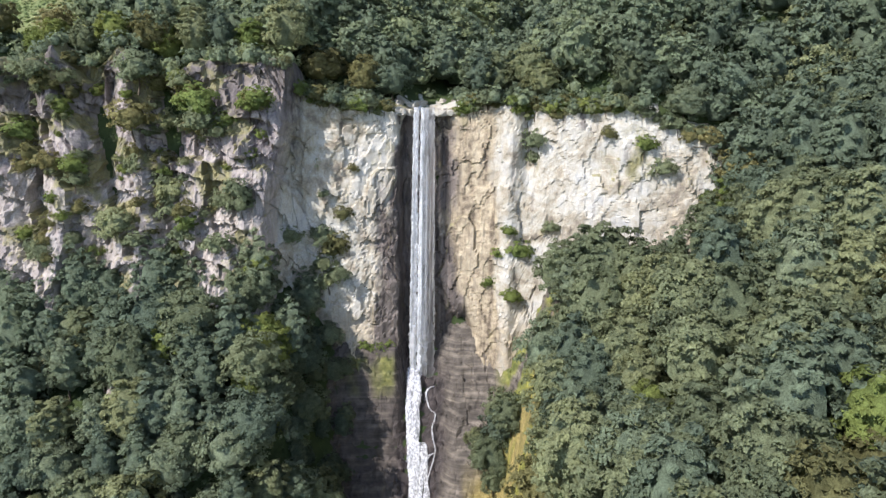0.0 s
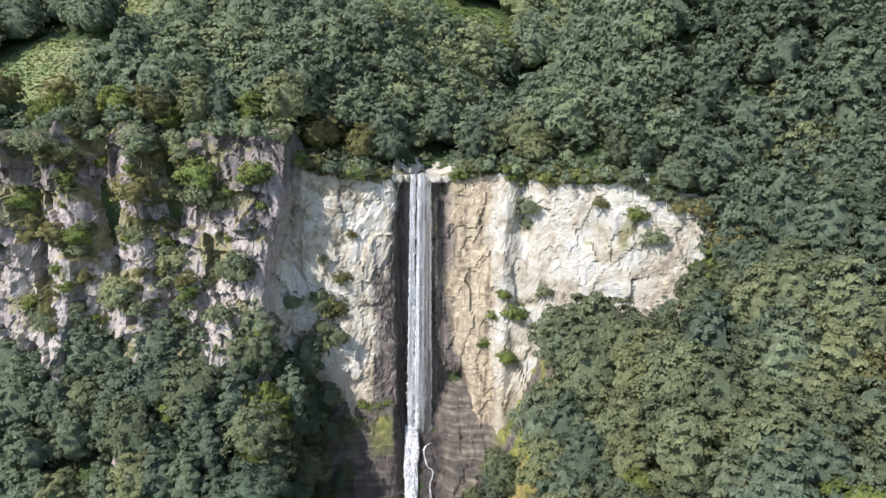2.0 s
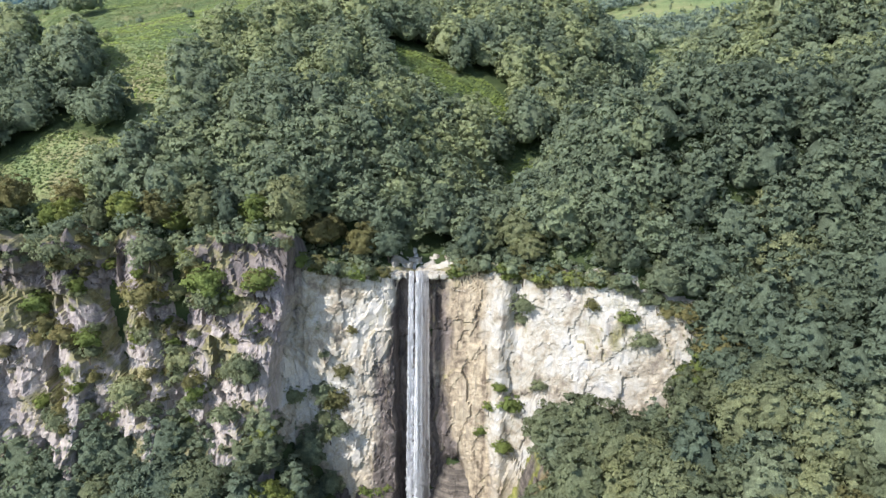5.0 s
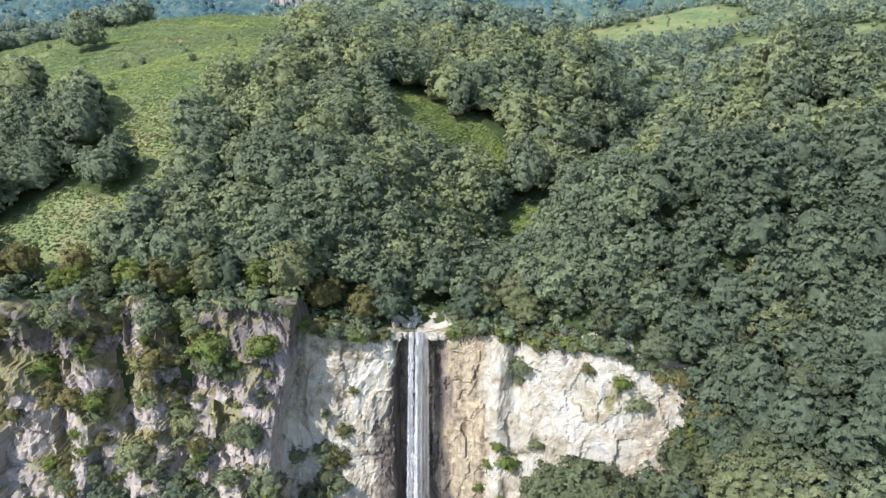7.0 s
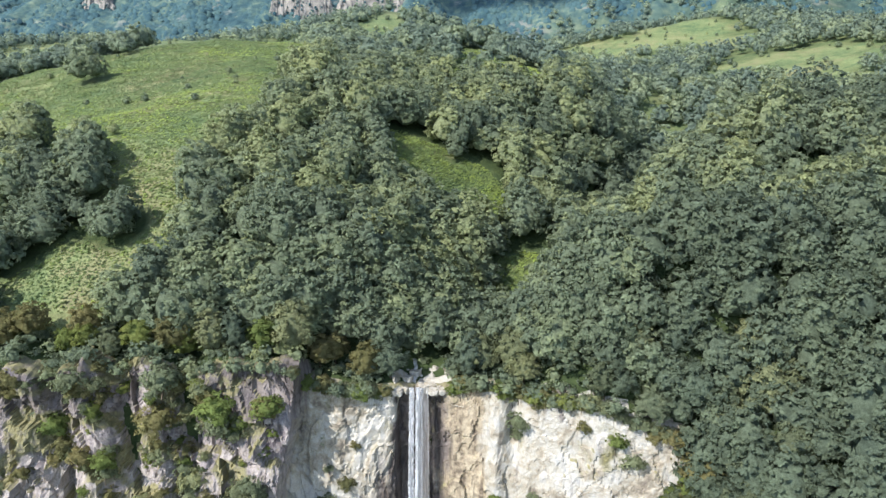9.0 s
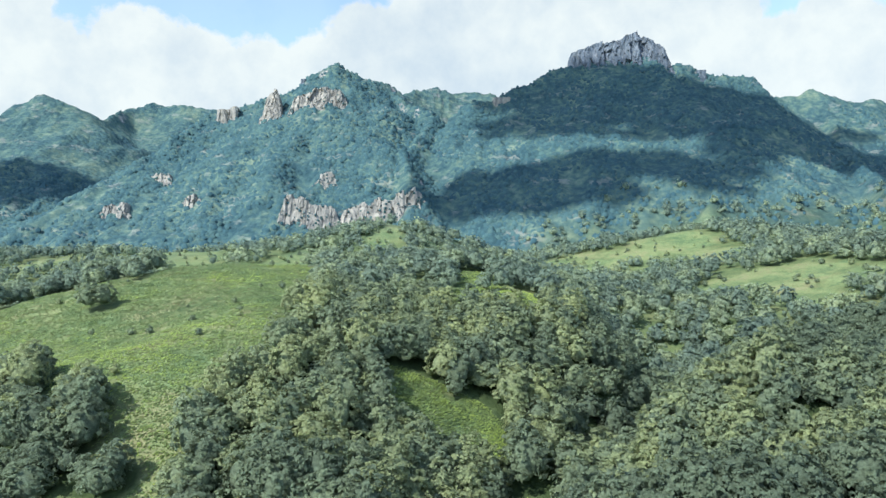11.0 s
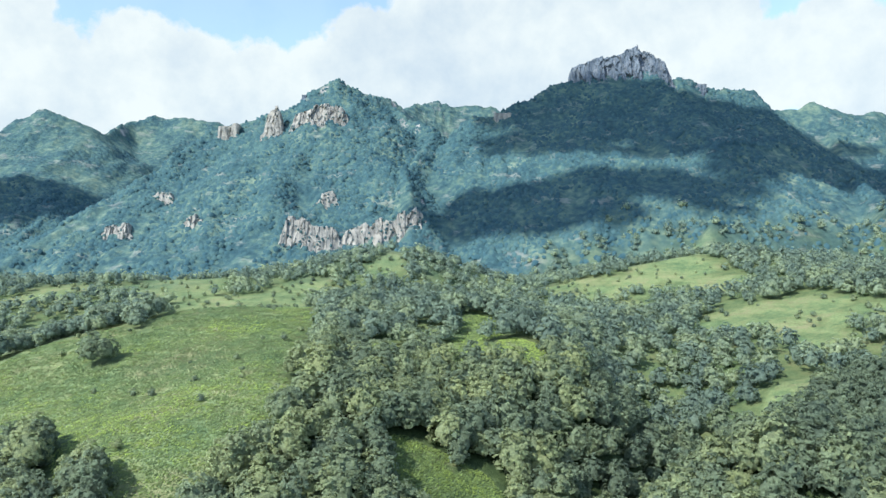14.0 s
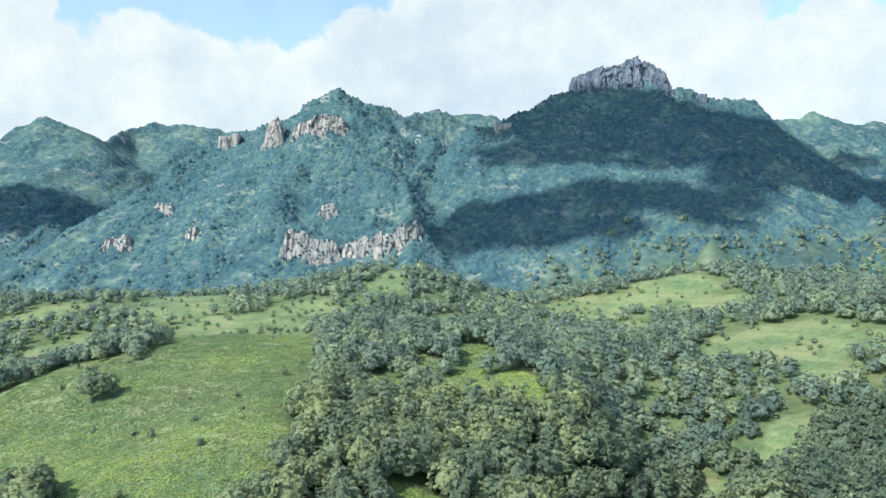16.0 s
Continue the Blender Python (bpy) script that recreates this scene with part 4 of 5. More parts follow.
def ball(level):
    bm = bmesh.new()
    bmesh.ops.create_icosphere(bm, subdivisions=level, radius=1.0)
    v = np.array([q.co[:] for q in bm.verts])
    f = np.array([[q.index for q in g.verts] for g in bm.faces])
    bm.free()
    return v, f


BALL_V, BALL_F = ball(1)
CORES = (ball(1), ball(2), ball(3))


def crown_arrays(seed, leaves, size, radius, tall, lobes, lift, level=1):
    """Corners, faces and tint of one crown, with its centre lift metres above the foot. Its heart is one uneven leaf mass."""
    rng = np.random.default_rng(seed)
    p, face, s, tuft, bulge, turn = crown_leaves(rng, leaves, size, radius, tall, lobes)
    v, f = sprays(rng, p, face, s)
    tint = np.repeat(0.30 + 0.22 * rng.uniform(0, 1, len(p)) + 0.22 * tuft, 3)
    cv, cf = CORES[level]
    core = cv * (crown_shell(cv, bulge, turn) * rng.uniform(0.64, 0.70, len(cv)))[:, None] * np.array([radius, radius, tall])
    core[:, 2] = np.maximum(core[:, 2], -0.55 * tall)
    f = np.concatenate([f, cf + len(v)])
    v = np.concatenate([v, core])
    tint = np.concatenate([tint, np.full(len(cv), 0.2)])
    out = unit(v / np.array([radius, radius, tall]) + np.array([0, 0, 0.25]))
    leaf = np.concatenate([np.repeat(face, 3, 0), out[-len(cv):]])
    return v + np.array([0, 0, lift]), f, tint, unit(out + 0.4 * leaf)


def crown_mesh(name, material, *given):
    v, f, tint, facing = crown_arrays(*given)
    return mesh(name, v, f, material, False, facing, tint=tint)


def trunk_mesh(seed, tall, thick, limbs=5):
    """A tapered, slightly bent trunk with limbs."""
    rng = np.random.default_rng(seed)
    verts, faces = [], []

    def limb(a, b, ra, rb, bend):
        n, k = 5, 5
        t = np.linspace(0, 1, n)[:, None]
        line = a + (b - a) * t + bend * np.sin(t * math.pi)
        way = (b - a) / np.linalg.norm(b - a)
        side = np.cross(way, (0.3, 0.9, 0.2))
        side /= np.linalg.norm(side)
        other = np.cross(way, side)
        ang = np.linspace(0, 2 * math.pi, k, endpoint=False)
        r = ra + (rb - ra) * t
        ring = line[:, None] + r[:, None] * (np.cos(ang)[None, :, None] * side + np.sin(ang)[None, :, None] * other)
        faces.append(grid_faces(n, k, True) + sum(map(len, verts)))
        verts.append(ring.reshape(-1, 3))

    limb(np.array([0, 0, -0.8]), np.array([rng.uniform(-0.3, 0.3), rng.uniform(-0.3, 0.3), tall * 0.8]), thick, thick * 0.35, rng.uniform(-0.25, 0.25, 3) * (1, 1, 0))
    for n in range(limbs):
        z, a = tall * rng.uniform(0.35, 0.7), n * 2.4 + rng.uniform(0, 1)
        reach = tall * rng.uniform(0.2, 0.32)
        limb(np.array([0, 0, z]), np.array([math.cos(a) * reach, math.sin(a) * reach, z + reach * rng.uniform(0.6, 1.1)]), thick * 0.45, thick * 0.12, np.array([0, 0, -0.15]))
    return mesh("trunk", np.concatenate(verts), np.concatenate(faces), BARK, True)


def make_tree(seed, material, label, leaves=3400, size=0.29, radius=4.4, tall=5.2, lobes=74, lift=5.4):
    tree = tagged(new("tree"), label, "tree", group="trees of the gorge and cliff edge")
    part("trunk", trunk_mesh(seed + 50, lift + tall * 0.4, 0.26), tree)
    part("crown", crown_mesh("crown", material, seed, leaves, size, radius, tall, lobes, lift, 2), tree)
    return tree


def make_shrub(seed, material, label, leaves=800, radius=1.6):
    shrub = tagged(new("shrub"), label, "shrub", group="shrubs on the cliff ledges")
    part("stem", trunk_mesh(seed + 50, 1.5, 0.09, 4), shrub)
    part("crown", crown_mesh("crown", material, seed, leaves, 0.17, radius, radius * 0.8, 26, 1.3), shrub)
    return shrub


def scatter(x0, x1, y0, y1, gap, seed):
    """Places on a shaken grid, seen in the wedge ahead of the camera."""
    rng = np.random.default_rng(seed)
    nx, ny = int((x1 - x0) / gap), int((y1 - y0) / gap)
    i, j = np.meshgrid(np.arange(nx), np.arange(ny))
    x = x0 + (i + 0.5 * (j % 2) + rng.uniform(-0.36, 0.36, i.shape)) * gap
    y = y0 + (j + rng.uniform(-0.36, 0.36, i.shape)) * gap
    keep = np.abs(x) < 0.70 * y + 16
    return x[keep], y[keep], rng


LOOKS = [
    (LEAF, "broad dark green deciduous tree with a rounded crown", dict(radius=4.9, lobes=84)),
    (LEAF, "dark green deciduous tree with a dense uneven crown", dict(radius=4.0, tall=6.4, lift=6.2)),
    (LEAF_COOL, "spreading grey-green deciduous tree with layered branches", dict(radius=5.2, tall=4.9, lift=5.2, lobes=64)),
    (LEAF, "mid-green deciduous tree with a lumpy crown", dict(radius=4.4, tall=5.4, lobes=60)),
    (LEAF_BRIGHT, "bright yellow-green leafy tree in full sun", dict(radius=3.4, tall=4.6, lift=4.6, lobes=46, leaves=2300)),
    (LEAF_RUST, "green tree with rusty brown-tinged leaves", dict(radius=3.9, tall=4.4, lift=4.8, lobes=50, leaves=2300)),
    (LEAF_COOL, "tall blue-green deciduous tree with a narrow crown", dict(radius=3.5, tall=6.9, lift=6.4, lobes=66)),
]
masters = [make_tree(300 + 11 * n, m, label, **more) for n, (m, label, more) in enumerate(LOOKS)]
used = [False] * len(masters)


def plant(kind, x, y, z, scale, turn, tilt=0.0):
    m = Matrix.LocRotScale((x, y, z), Euler((tilt, 0, turn)), None)
    size = (scale, scale, scale * (0.92 + 0.16 * ((turn * 7.3) % 1)))
    if used[kind]:
        ob = copy_thing(masters[kind], m)
        ob.scale = size
        return ob
    used[kind] = True
    masters[kind].matrix_basis = m @ Matrix.Diagonal((*size, 1))
    return masters[kind]


def in_gorge(x, y):
    """Bare rock and water, where no tree stands."""
    left = -20.0 - 0.12 * (y - 118)
    right = 13.5 + 0.27 * (y - 95)
    return (x > left) & (x < right) & (y < 146)


KINDS = (0, 0, 1, 1, 2, 3, 3, 6)
KINDS_WEST = (0, 1, 2, 2, 3, 6, 6)
# slopes in front of the cliff
x, y, rng = scatter(-100, 112, 46, 136, 5.5, 401)
front = ((y < cliff_line(x) - 3.5 - 2.0 * (x < -36)) | (x > 47)) & ~in_gorge(x, y) & (np.abs(x) < 0.66 * y + 8) & (y < 132)
front = front & ~((x > -24) & (x < -17) & (y > 116))
single = front & (x > -70) & (x < 66)
for px, py in zip(x[single], y[single]):
    shade = rng.uniform()
    kind = 4 if shade > 0.95 else 5 if shade > 0.89 and px > 0 else KINDS[int(rng.integers(len(KINDS)))] if px > -10 else KINDS_WEST[int(rng.integers(len(KINDS_WEST)))]
    plant(kind, px, py, float(height(px, py)) - 0.4, rng.uniform(0.78, 1.32), rng.uniform(0, 6.28))
for px, py, size in ((8.2, 120.5, 0.62), (11.2, 123.5, 0.75), (6.6, 123.0, 0.45), (12.6, 118.5, 0.8), (9.5, 116.8, 0.55), (-21.5, 120, 0.6), (-19.5, 114.5, 0.7), (-25.5, 120, 0.85)):
    plant(KINDS[int(rng.integers(len(KINDS)))], px, py, float(height(px, py)) + (1.0 if px > 0 else -0.4), size, rng.uniform(0, 6.28))
for kind, px, py, size in ((4, -32.8, 116.6, 1.05), (4, -33.6, 112.0, 0.9), (4, -30.6, 108.2, 0.85), (2, -26.4, 124.5, 0.72), (4, 48.0, 120.5, 0.9), (4, 50.6, 122.0, 0.8), (5, 57.0, 101.0, 0.8),
                           (5, -64.0, 118.0, 0.9), (0, -45.0, 117.5, 1.35), (1, -36.4, 122.5, 1.2), (1, -49.5, 124.0, 1.15), (3, 9.2, 119.6, 0.9), (2, 11.6, 121.2, 0.8)):
    plant(kind, px, py, float(height(px, py)) - 0.4, size, px * 1.7)
low_x, low_y, rng_low = scatter(-31, -15, 114, 133, 2.7, 412)
for px, py in zip(low_x, low_y):
    if py < cliff_line(px) - 4 and px < -16.5 - 0.1 * (py - 118):
        plant(KINDS_WEST[int(rng_low.integers(len(KINDS_WEST)))], px, py, float(height(px, py)) - 0.9, rng_low.uniform(0.32, 0.6), rng_low.uniform(0, 6.28))
rest_x, rest_y = x[front & ~single], y[front & ~single]
# cliff edge
x, y, rng = scatter(-110, 60, 126, 152, 5.4, 402)
ok = (y > cliff_line(x) + 2.0) & (y < cliff_line(x) + 9.5) & (open_ground(x, y) < 0.4) & (x < 47) & ~((np.abs(x + 4) < 5.5) & (y < 150))
for px, py in zip(x[ok], y[ok]):
    shade = rng.uniform()
    kind = 5 if shade > 0.80 - 0.2 * (px < -50) else 4 if shade > 0.74 - 0.36 * (px < -50) else KINDS[int(rng.integers(len(KINDS)))]
    plant(kind, px, py, float(height(px, py)) - 0.4, rng.uniform(0.6, 1.05), rng.uniform(0, 6.28), rng.uniform(-0.05, 0.2))


# ---------------------------------------------------------------- woods, too many to count
def woods(name, label, x, y, z, rng, material, kinds, scales, tint_of):
    """Many trees of a few kinds, joined into one mesh."""
    V, F, T, N, base = [], [], [], [], 0
    for px, py, pz in zip(x, y, z):
        v, f, t, way = kinds[int(rng.integers(len(kinds)))]
        a, s = rng.uniform(0, 6.28), rng.uniform(*scales)
        c, q = math.cos(a) * s, math.sin(a) * s
        w = np.empty_like(v)
        w[:, 0] = v[:, 0] * c - v[:, 1] * q + px
        w[:, 1] = v[:, 0] * q + v[:, 1] * c + py
        w[:, 2] = v[:, 2] * s * rng.uniform(0.9, 1.12) + pz
        V.append(w)
        N.append(np.stack([(way[:, 0] * c - way[:, 1] * q) / s, (way[:, 0] * q + way[:, 1] * c) / s, way[:, 2]], -1))
        F.append(f + base)
        T.append(np.clip(0.42 * t - 0.06 + tint_of(rng, px, py), 0, 1))
        base += len(v)
    ob = new(name, mesh(name, np.concatenate(V), np.concatenate(F), material, False, np.concatenate(N), tint=np.concatenate(T)))
    return tagged(ob, label, "trees", kind="stuff")


def woodland_tint_shade(rng, px, py):
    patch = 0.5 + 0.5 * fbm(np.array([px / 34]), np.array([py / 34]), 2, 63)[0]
    # steep right slope's shade goes into the tint (0.3); other belts differ in tone
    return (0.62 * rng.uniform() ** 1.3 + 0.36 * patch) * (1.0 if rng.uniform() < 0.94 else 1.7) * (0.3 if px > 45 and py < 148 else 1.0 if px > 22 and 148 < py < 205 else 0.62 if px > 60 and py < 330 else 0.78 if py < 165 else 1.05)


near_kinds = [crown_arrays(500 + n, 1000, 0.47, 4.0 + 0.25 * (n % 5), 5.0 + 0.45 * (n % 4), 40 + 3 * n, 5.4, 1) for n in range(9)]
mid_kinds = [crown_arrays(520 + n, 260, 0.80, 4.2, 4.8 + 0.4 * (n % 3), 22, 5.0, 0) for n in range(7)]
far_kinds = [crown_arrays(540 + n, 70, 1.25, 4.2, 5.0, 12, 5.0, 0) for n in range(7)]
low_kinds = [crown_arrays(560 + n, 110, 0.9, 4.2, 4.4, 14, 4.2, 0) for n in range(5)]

x, y, rng = scatter(-150, 210, 110, 300, 6.5, 403)
ok = (y > cliff_line(x) + 9.5) & (open_ground(x, y) < 0.35) & ~((x > 47) & (y < 132))
sx, sy, _ = scatter(-110, 130, 104, 200, 3.6, 414)
steep = np.hypot(height(sx + 2, sy) - height(sx - 2, sy), height(sx, sy + 2) - height(sx, sy - 2)) / 4
more = (steep > 0.75) & (sy > cliff_line(sx) + np.where(sx > 47, -4, 5)) & (open_ground(sx, sy) < 0.35) & ((sx > 8) | (sy > cliff_line(sx) + 9))
x, y = np.concatenate([x[ok], rest_x, sx[more]]), np.concatenate([y[ok], rest_y, sy[more]])
woods("near_wood", "dense dark green deciduous woodland on the hillside", x, y, height(x, y) - 0.4, rng, LEAF_WOODS, near_kinds, (0.70, 1.34), woodland_tint_shade)
x, y, rng = scatter(-400, 400, 300, 480, 7.6, 404)
ok = (open_ground(x, y) < 0.35) & (rng.uniform(size=x.shape) < 0.62 - 0.25 * step(80, 110, x) + 0.6 * value_noise(x / 26, y / 26, 66))
woods("middle_wood", "green deciduous woodland over the rolling hills", x[ok], y[ok], height(x[ok], y[ok]) - 0.6, rng, LEAF_FAR, mid_kinds, (0.7, 1.25), woodland_tint_shade)
x, y, rng = scatter(-520, 560, 480, 900, 7.6, 408)
ok = (y < wild_start(x) + rng.uniform(-50, 70, x.shape)) & (open_ground(x, y) < 0.35) & (rng.uniform(size=x.shape) < 0.42 + 0.6 * value_noise(x / 26, y / 26, 66))
woods("far_wood", "green deciduous woodland on the far hills", x[ok], y[ok], height(x[ok], y[ok]) - 0.6, rng, LEAF_FAR, far_kinds, (0.6, 1.05), woodland_tint_shade)
# woods of the mountains: one lump of leaves a tree
x, y, rng = scatter(-900, 900, 690, 1230, 5.6, 411)
ok = (y > wild_start(x) + rng.uniform(-50, 70, x.shape)) & (open_ground(x, y) < 0.35) & (canopy_cover(x, y) + rng.uniform(-0.25, 0.25, x.shape) > 0.45)
x, y = x[ok], y[ok]
z = height(x, y)
lean = unit(np.stack([-(height(x + 4, y) - height(x - 4, y)) / 8, -(height(x, y + 4) - height(x, y - 4)) / 8, np.ones(len(x))], -1))
r = rng.uniform(2.0, 4.0, len(x))
c = np.stack([x, y, z + 1.6], -1) + rng.uniform(-1.5, 1.5, (len(x), 3))
v = c[:, None] + BALL_V[None] * rng.uniform(0.72, 1.2, (len(x), len(BALL_V), 1)) * r[:, None, None] * np.array([1, 1, 1.05])
f = (np.arange(len(x))[:, None, None] * len(BALL_V) + BALL_F[None]).reshape(-1, 3)
facing = unit(0.75 * BALL_V[None] + lean[:, None])
tagged(new("mountain_wood", mesh("mountain_wood", v.reshape(-1, 3), f, LEAF_HIGH, False, facing.reshape(-1, 3), tint=np.repeat(rng.uniform(0, 1, len(x)), len(BALL_V)))), "deciduous woodland on the mountain slopes, with blue haze put into its colour", "trees", kind="stuff")
# low growth along the cliff edge and between the front trees
x, y, rng = scatter(-112, 75, 60, 152, 2.5, 409)
d = y - cliff_line(x)
ok = ((d > -1.6) & (d < 10) & (x < 47) & ~((np.abs(x + 3.5) < 6.5) & (y < 148))) | ((d < -3) & ~in_gorge(x, y) & (rng.uniform(size=x.shape) < np.where(x < -10, 0.42, 0.16)))
woods("undergrowth", "low green scrub and saplings under the trees", x[ok], y[ok], np.where(np.abs(d[ok] + 0.3) < 1.4, cliff_top(x[ok]), height(x[ok], y[ok])) - 0.5, rng, LEAF_WOODS, low_kinds, (0.22, 0.46), woodland_tint_shade)
# single bushes in the meadows
x, y, rng = scatter(-330, 400, 148, 760, 8.5, 405)
ok = (open_ground(x, y) > 0.6) & (rng.uniform(size=x.shape) < 0.10 + 0.35 * step(0.45, 0.7, value_noise(x / 30, y / 30, 79)) * step(250, 420, y) + 0.14 * step(380, 450, y)) & (y > cliff_line(x) + 8)
woods("meadow_bushes", "small green bushes dotted over the fern meadow", x[ok], y[ok], height(x[ok], y[ok]) - 0.6, rng, LEAF_WOODS, mid_kinds, (0.14, 0.46), woodland_tint_shade)



# ferns
x, y, rng = scatter(-190, 60, 146, 400, 0.8, 407)
ok = (open_ground(x, y) > 0.6) & (y > cliff_line(x) + 5)
x, y = x[ok], y[ok]
more_x, more_y, rng = scatter(-25, 45, 160, 260, 0.55, 413)
ok = open_ground(more_x, more_y) > 0.3
x, y = np.concatenate([x, more_x[ok]]), np.concatenate([y, more_y[ok]])
n = len(x)
face = rng.normal(size=(n, 3)) * 0.16 + np.array([-0.25, -0.3, 1.0])
face /= np.linalg.norm(face, axis=1)[:, None]
v, f = sprays(rng, np.stack([x, y, height(x, y) + meadow_swell(x, y) + 0.12 + 0.12 * fbm(x / 9, y / 3.5, 3, 69) + rng.uniform(0.0, 0.14, n)], -1), face, rng.uniform(0.32, 0.8, n))
tagged(new("ferns", mesh("ferns", v, f, FERN, False, np.repeat(unit(face + np.array([0, 0, 0.9])), 3, 0), tint=np.repeat(np.clip(0.48 + 0.45 * fbm(x / 50, y / 40, 3, 67) + 0.3 * fbm(x / 22, y / 22, 3, 68) + 0.3 * fbm(x / 9, y / 3.5, 3, 69) + 0.35 * (x > -30) + rng.normal(0, 0.12, n), 0, 1), 3))),
       "waist-high green and yellowing ferns covering the open hillside", "ferns", kind="stuff")

# ---------------------------------------------------------------- shrubs on the cliff
shrub_masters = [make_shrub(600, LEAF, "dark green shrub rooted on a rock ledge"), make_shrub(611, LEAF_BRIGHT, "yellow-green shrub rooted on a rock ledge"),
                 make_shrub(622, LEAF_RUST, "olive-brown shrub rooted on a rock ledge")]
shrub_used = [False] * 3
# x along the cliff, height, size, kind
LEDGE_SHRUBS = [(18.2, 88, 1.7, 0), (16.4, 92.5, 1.2, 0), (17.5, 84.5, 1.2, 0), (14.5, 66.5, 1.7, 1), (10.8, 66, 1.0, 1), (-21.5, 68, 1.6, 2), (-23.5, 64, 1.6, 0), (-46.5, 95, 1.9, 2), (-34.5, 94.5, 1.8, 1),
                (-35, 86, 1.2, 1), (-39.5, 78, 1.6, 0), (22, 93, 1.2, 2), (30, 90, 1.0, 2), (36, 88, 1.3, 1), (40, 84, 1.4, 0), (-19.5, 74, 1.1, 2), (-23, 78, 0.8, 0), (12.5, 71, 0.9, 1), (21, 72, 1.0, 0), (-17.5, 83, 0.7, 2), (-12.5, 46.5, 1.0, 1), (-14.2, 46.0, 1.1, 1), (-15.8, 46.8, 1.0, 1), (-11.0, 47.5, 0.8, 1), (13.0, 58, 1.2, 1), (9.5, 60, 0.9, 1)]
# large clumps on the violet buttresses
LEDGE_SHRUBS += [(-54.9, 101, 2.3, 0), (-53.6, 98.5, 1.9, 2), (-56.4, 92.4, 2.2, 2), (-55, 90, 1.8, 0), (-51.5, 92, 1.7, 0), (-44, 95, 2.4, 1), (-43, 92, 2.3, 0), (-45.5, 90.5, 1.7, 2), (-32.6, 95.6, 1.8, 1), (-34.4, 95.2, 1.6, 2),
                 (-72.4, 101, 2.0, 0), (-71.5, 98.5, 1.8, 2), (-49.8, 79, 1.9, 0), (-50.2, 76, 1.8, 0), (-37.1, 80, 1.7, 0), (-36, 77.5, 1.6, 0), (-60.3, 73.5, 2.2, 0), (-62, 71.5, 1.9, 0), (-67.9, 84, 1.5, 1), (-76.1, 86, 1.7, 2),
                 (-79, 90, 1.8, 1), (-33, 89.6, 1.0, 1), (-23.8, 69.5, 1.7, 0), (-22.2, 66.5, 1.8, 2), (-20.6, 62, 1.7, 0), (-22.8, 60.5, 1.6, 0), (-40.5, 70, 1.9, 0), (-29.5, 70, 1.6, 0)]
rng = np.random.default_rng(76)
for n in range(210):
    sx, sz = rng.uniform(-108, -32), rng.uniform(66, 106)
    if value_noise(np.array([sx / 7.0]), np.array([sz / 9.0]), 78)[0] > 0.48 and sz < float(cliff_top(sx)) - 0.5:
        LEDGE_SHRUBS.append((sx, sz, rng.uniform(0.5, 1.5), int(rng.choice([0, 0, 2, 2, 1]))))
for n in range(64):
    sx = -29 + n * 1.2 + rng.uniform(-0.5, 0.5)
    if not -10.5 < sx < 5.0:
        LEDGE_SHRUBS.append((sx, float(cliff_top(sx)) + rng.uniform(-1.2, 0.6), rng.uniform(0.6, 1.5), int(rng.choice([0, 0, 2, 1]))))
rng = np.random.default_rng(77)
for sx, sz, size, kind in LEDGE_SHRUBS:
    m = Matrix.LocRotScale((sx, float(cliff_front(np.array([sx]), np.array([sz]))[0]) + 0.2, sz - 0.9 * size), Euler((0.25, 0, rng.uniform(0, 6.28))), None)
    if shrub_used[kind]:
        copy_thing(shrub_masters[kind], m).scale = (size,) * 3
    else:
        shrub_used[kind] = True
        shrub_masters[kind].matrix_basis = m @ Matrix.Diagonal((size, size, size, 1))

# ---------------------------------------------------------------- crags of the far mountains
def crag_mesh(rx, ry, tall, seed, stone, top=lambda c: 1.0, flare=0.35, sink=25):
    """A steep block of jointed rock: uneven ribs on its sides, a broken top."""
    around, rows, inner = 180, 30, 6
    a = np.linspace(0, 2 * math.pi, around, endpoint=False)
    ca, sa = np.cos(a), np.sin(a)
    ca, sa = np.sign(ca) * np.abs(ca) ** 0.8, np.sign(sa) * np.abs(sa) ** 0.8
    crest = tall * np.array([top(c) for c in ca])
    wide = (rx + ry) / 2
    rings = []
    for n in range(rows):
        f = n / (rows - 1)
        z = -sink + (crest + sink) * f
        wa = a * wide + 3.0 * fbm(ca * 3 + 9, z / 14, 3, seed + 2)
        own, gap = cells(wa / (0.22 * tall + 2.5), z / (tall * 1.1), seed)
        o2, g2 = cells(wa / (0.09 * tall + 1.2), z / (tall * 0.35), seed + 9)
        r = 1 + flare * (1 - f) ** 2 + (0.32 * (own - 0.5) * tall * 0.5 + 0.15 * (o2 - 0.5) * tall * 0.4) / wide + 0.10 * fbm(ca * 2.5 + 5, sa * 2.5 + z / 30, 3, seed + 3)
        r = r * (1 - 0.05 * max(0, (f - 0.75) / 0.25) ** 2 * (0.5 + own))
        z = z + f * tall * (0.05 * (own - 0.7) + 0.05 * (o2 - 0.5))
        rings.append(np.stack([ca * rx * r, sa * ry * r, z], -1))
    last = rings[-1]
    for n in range(1, inner):
        s = 1 - n / (inner - 0.2)
        q = last * np.array([s, s, 1.0])
        q[:, 2] = last[:, 2] * s + last[:, 2].mean() * (1 - s) + tall * 0.06 * fbm(q[:, 0] / 9, q[:, 1] / 9, 3, seed + 5)
        rings.append(q)
    return mesh("crag", np.concatenate(rings), grid_faces(len(rings), around, True), stone, False)


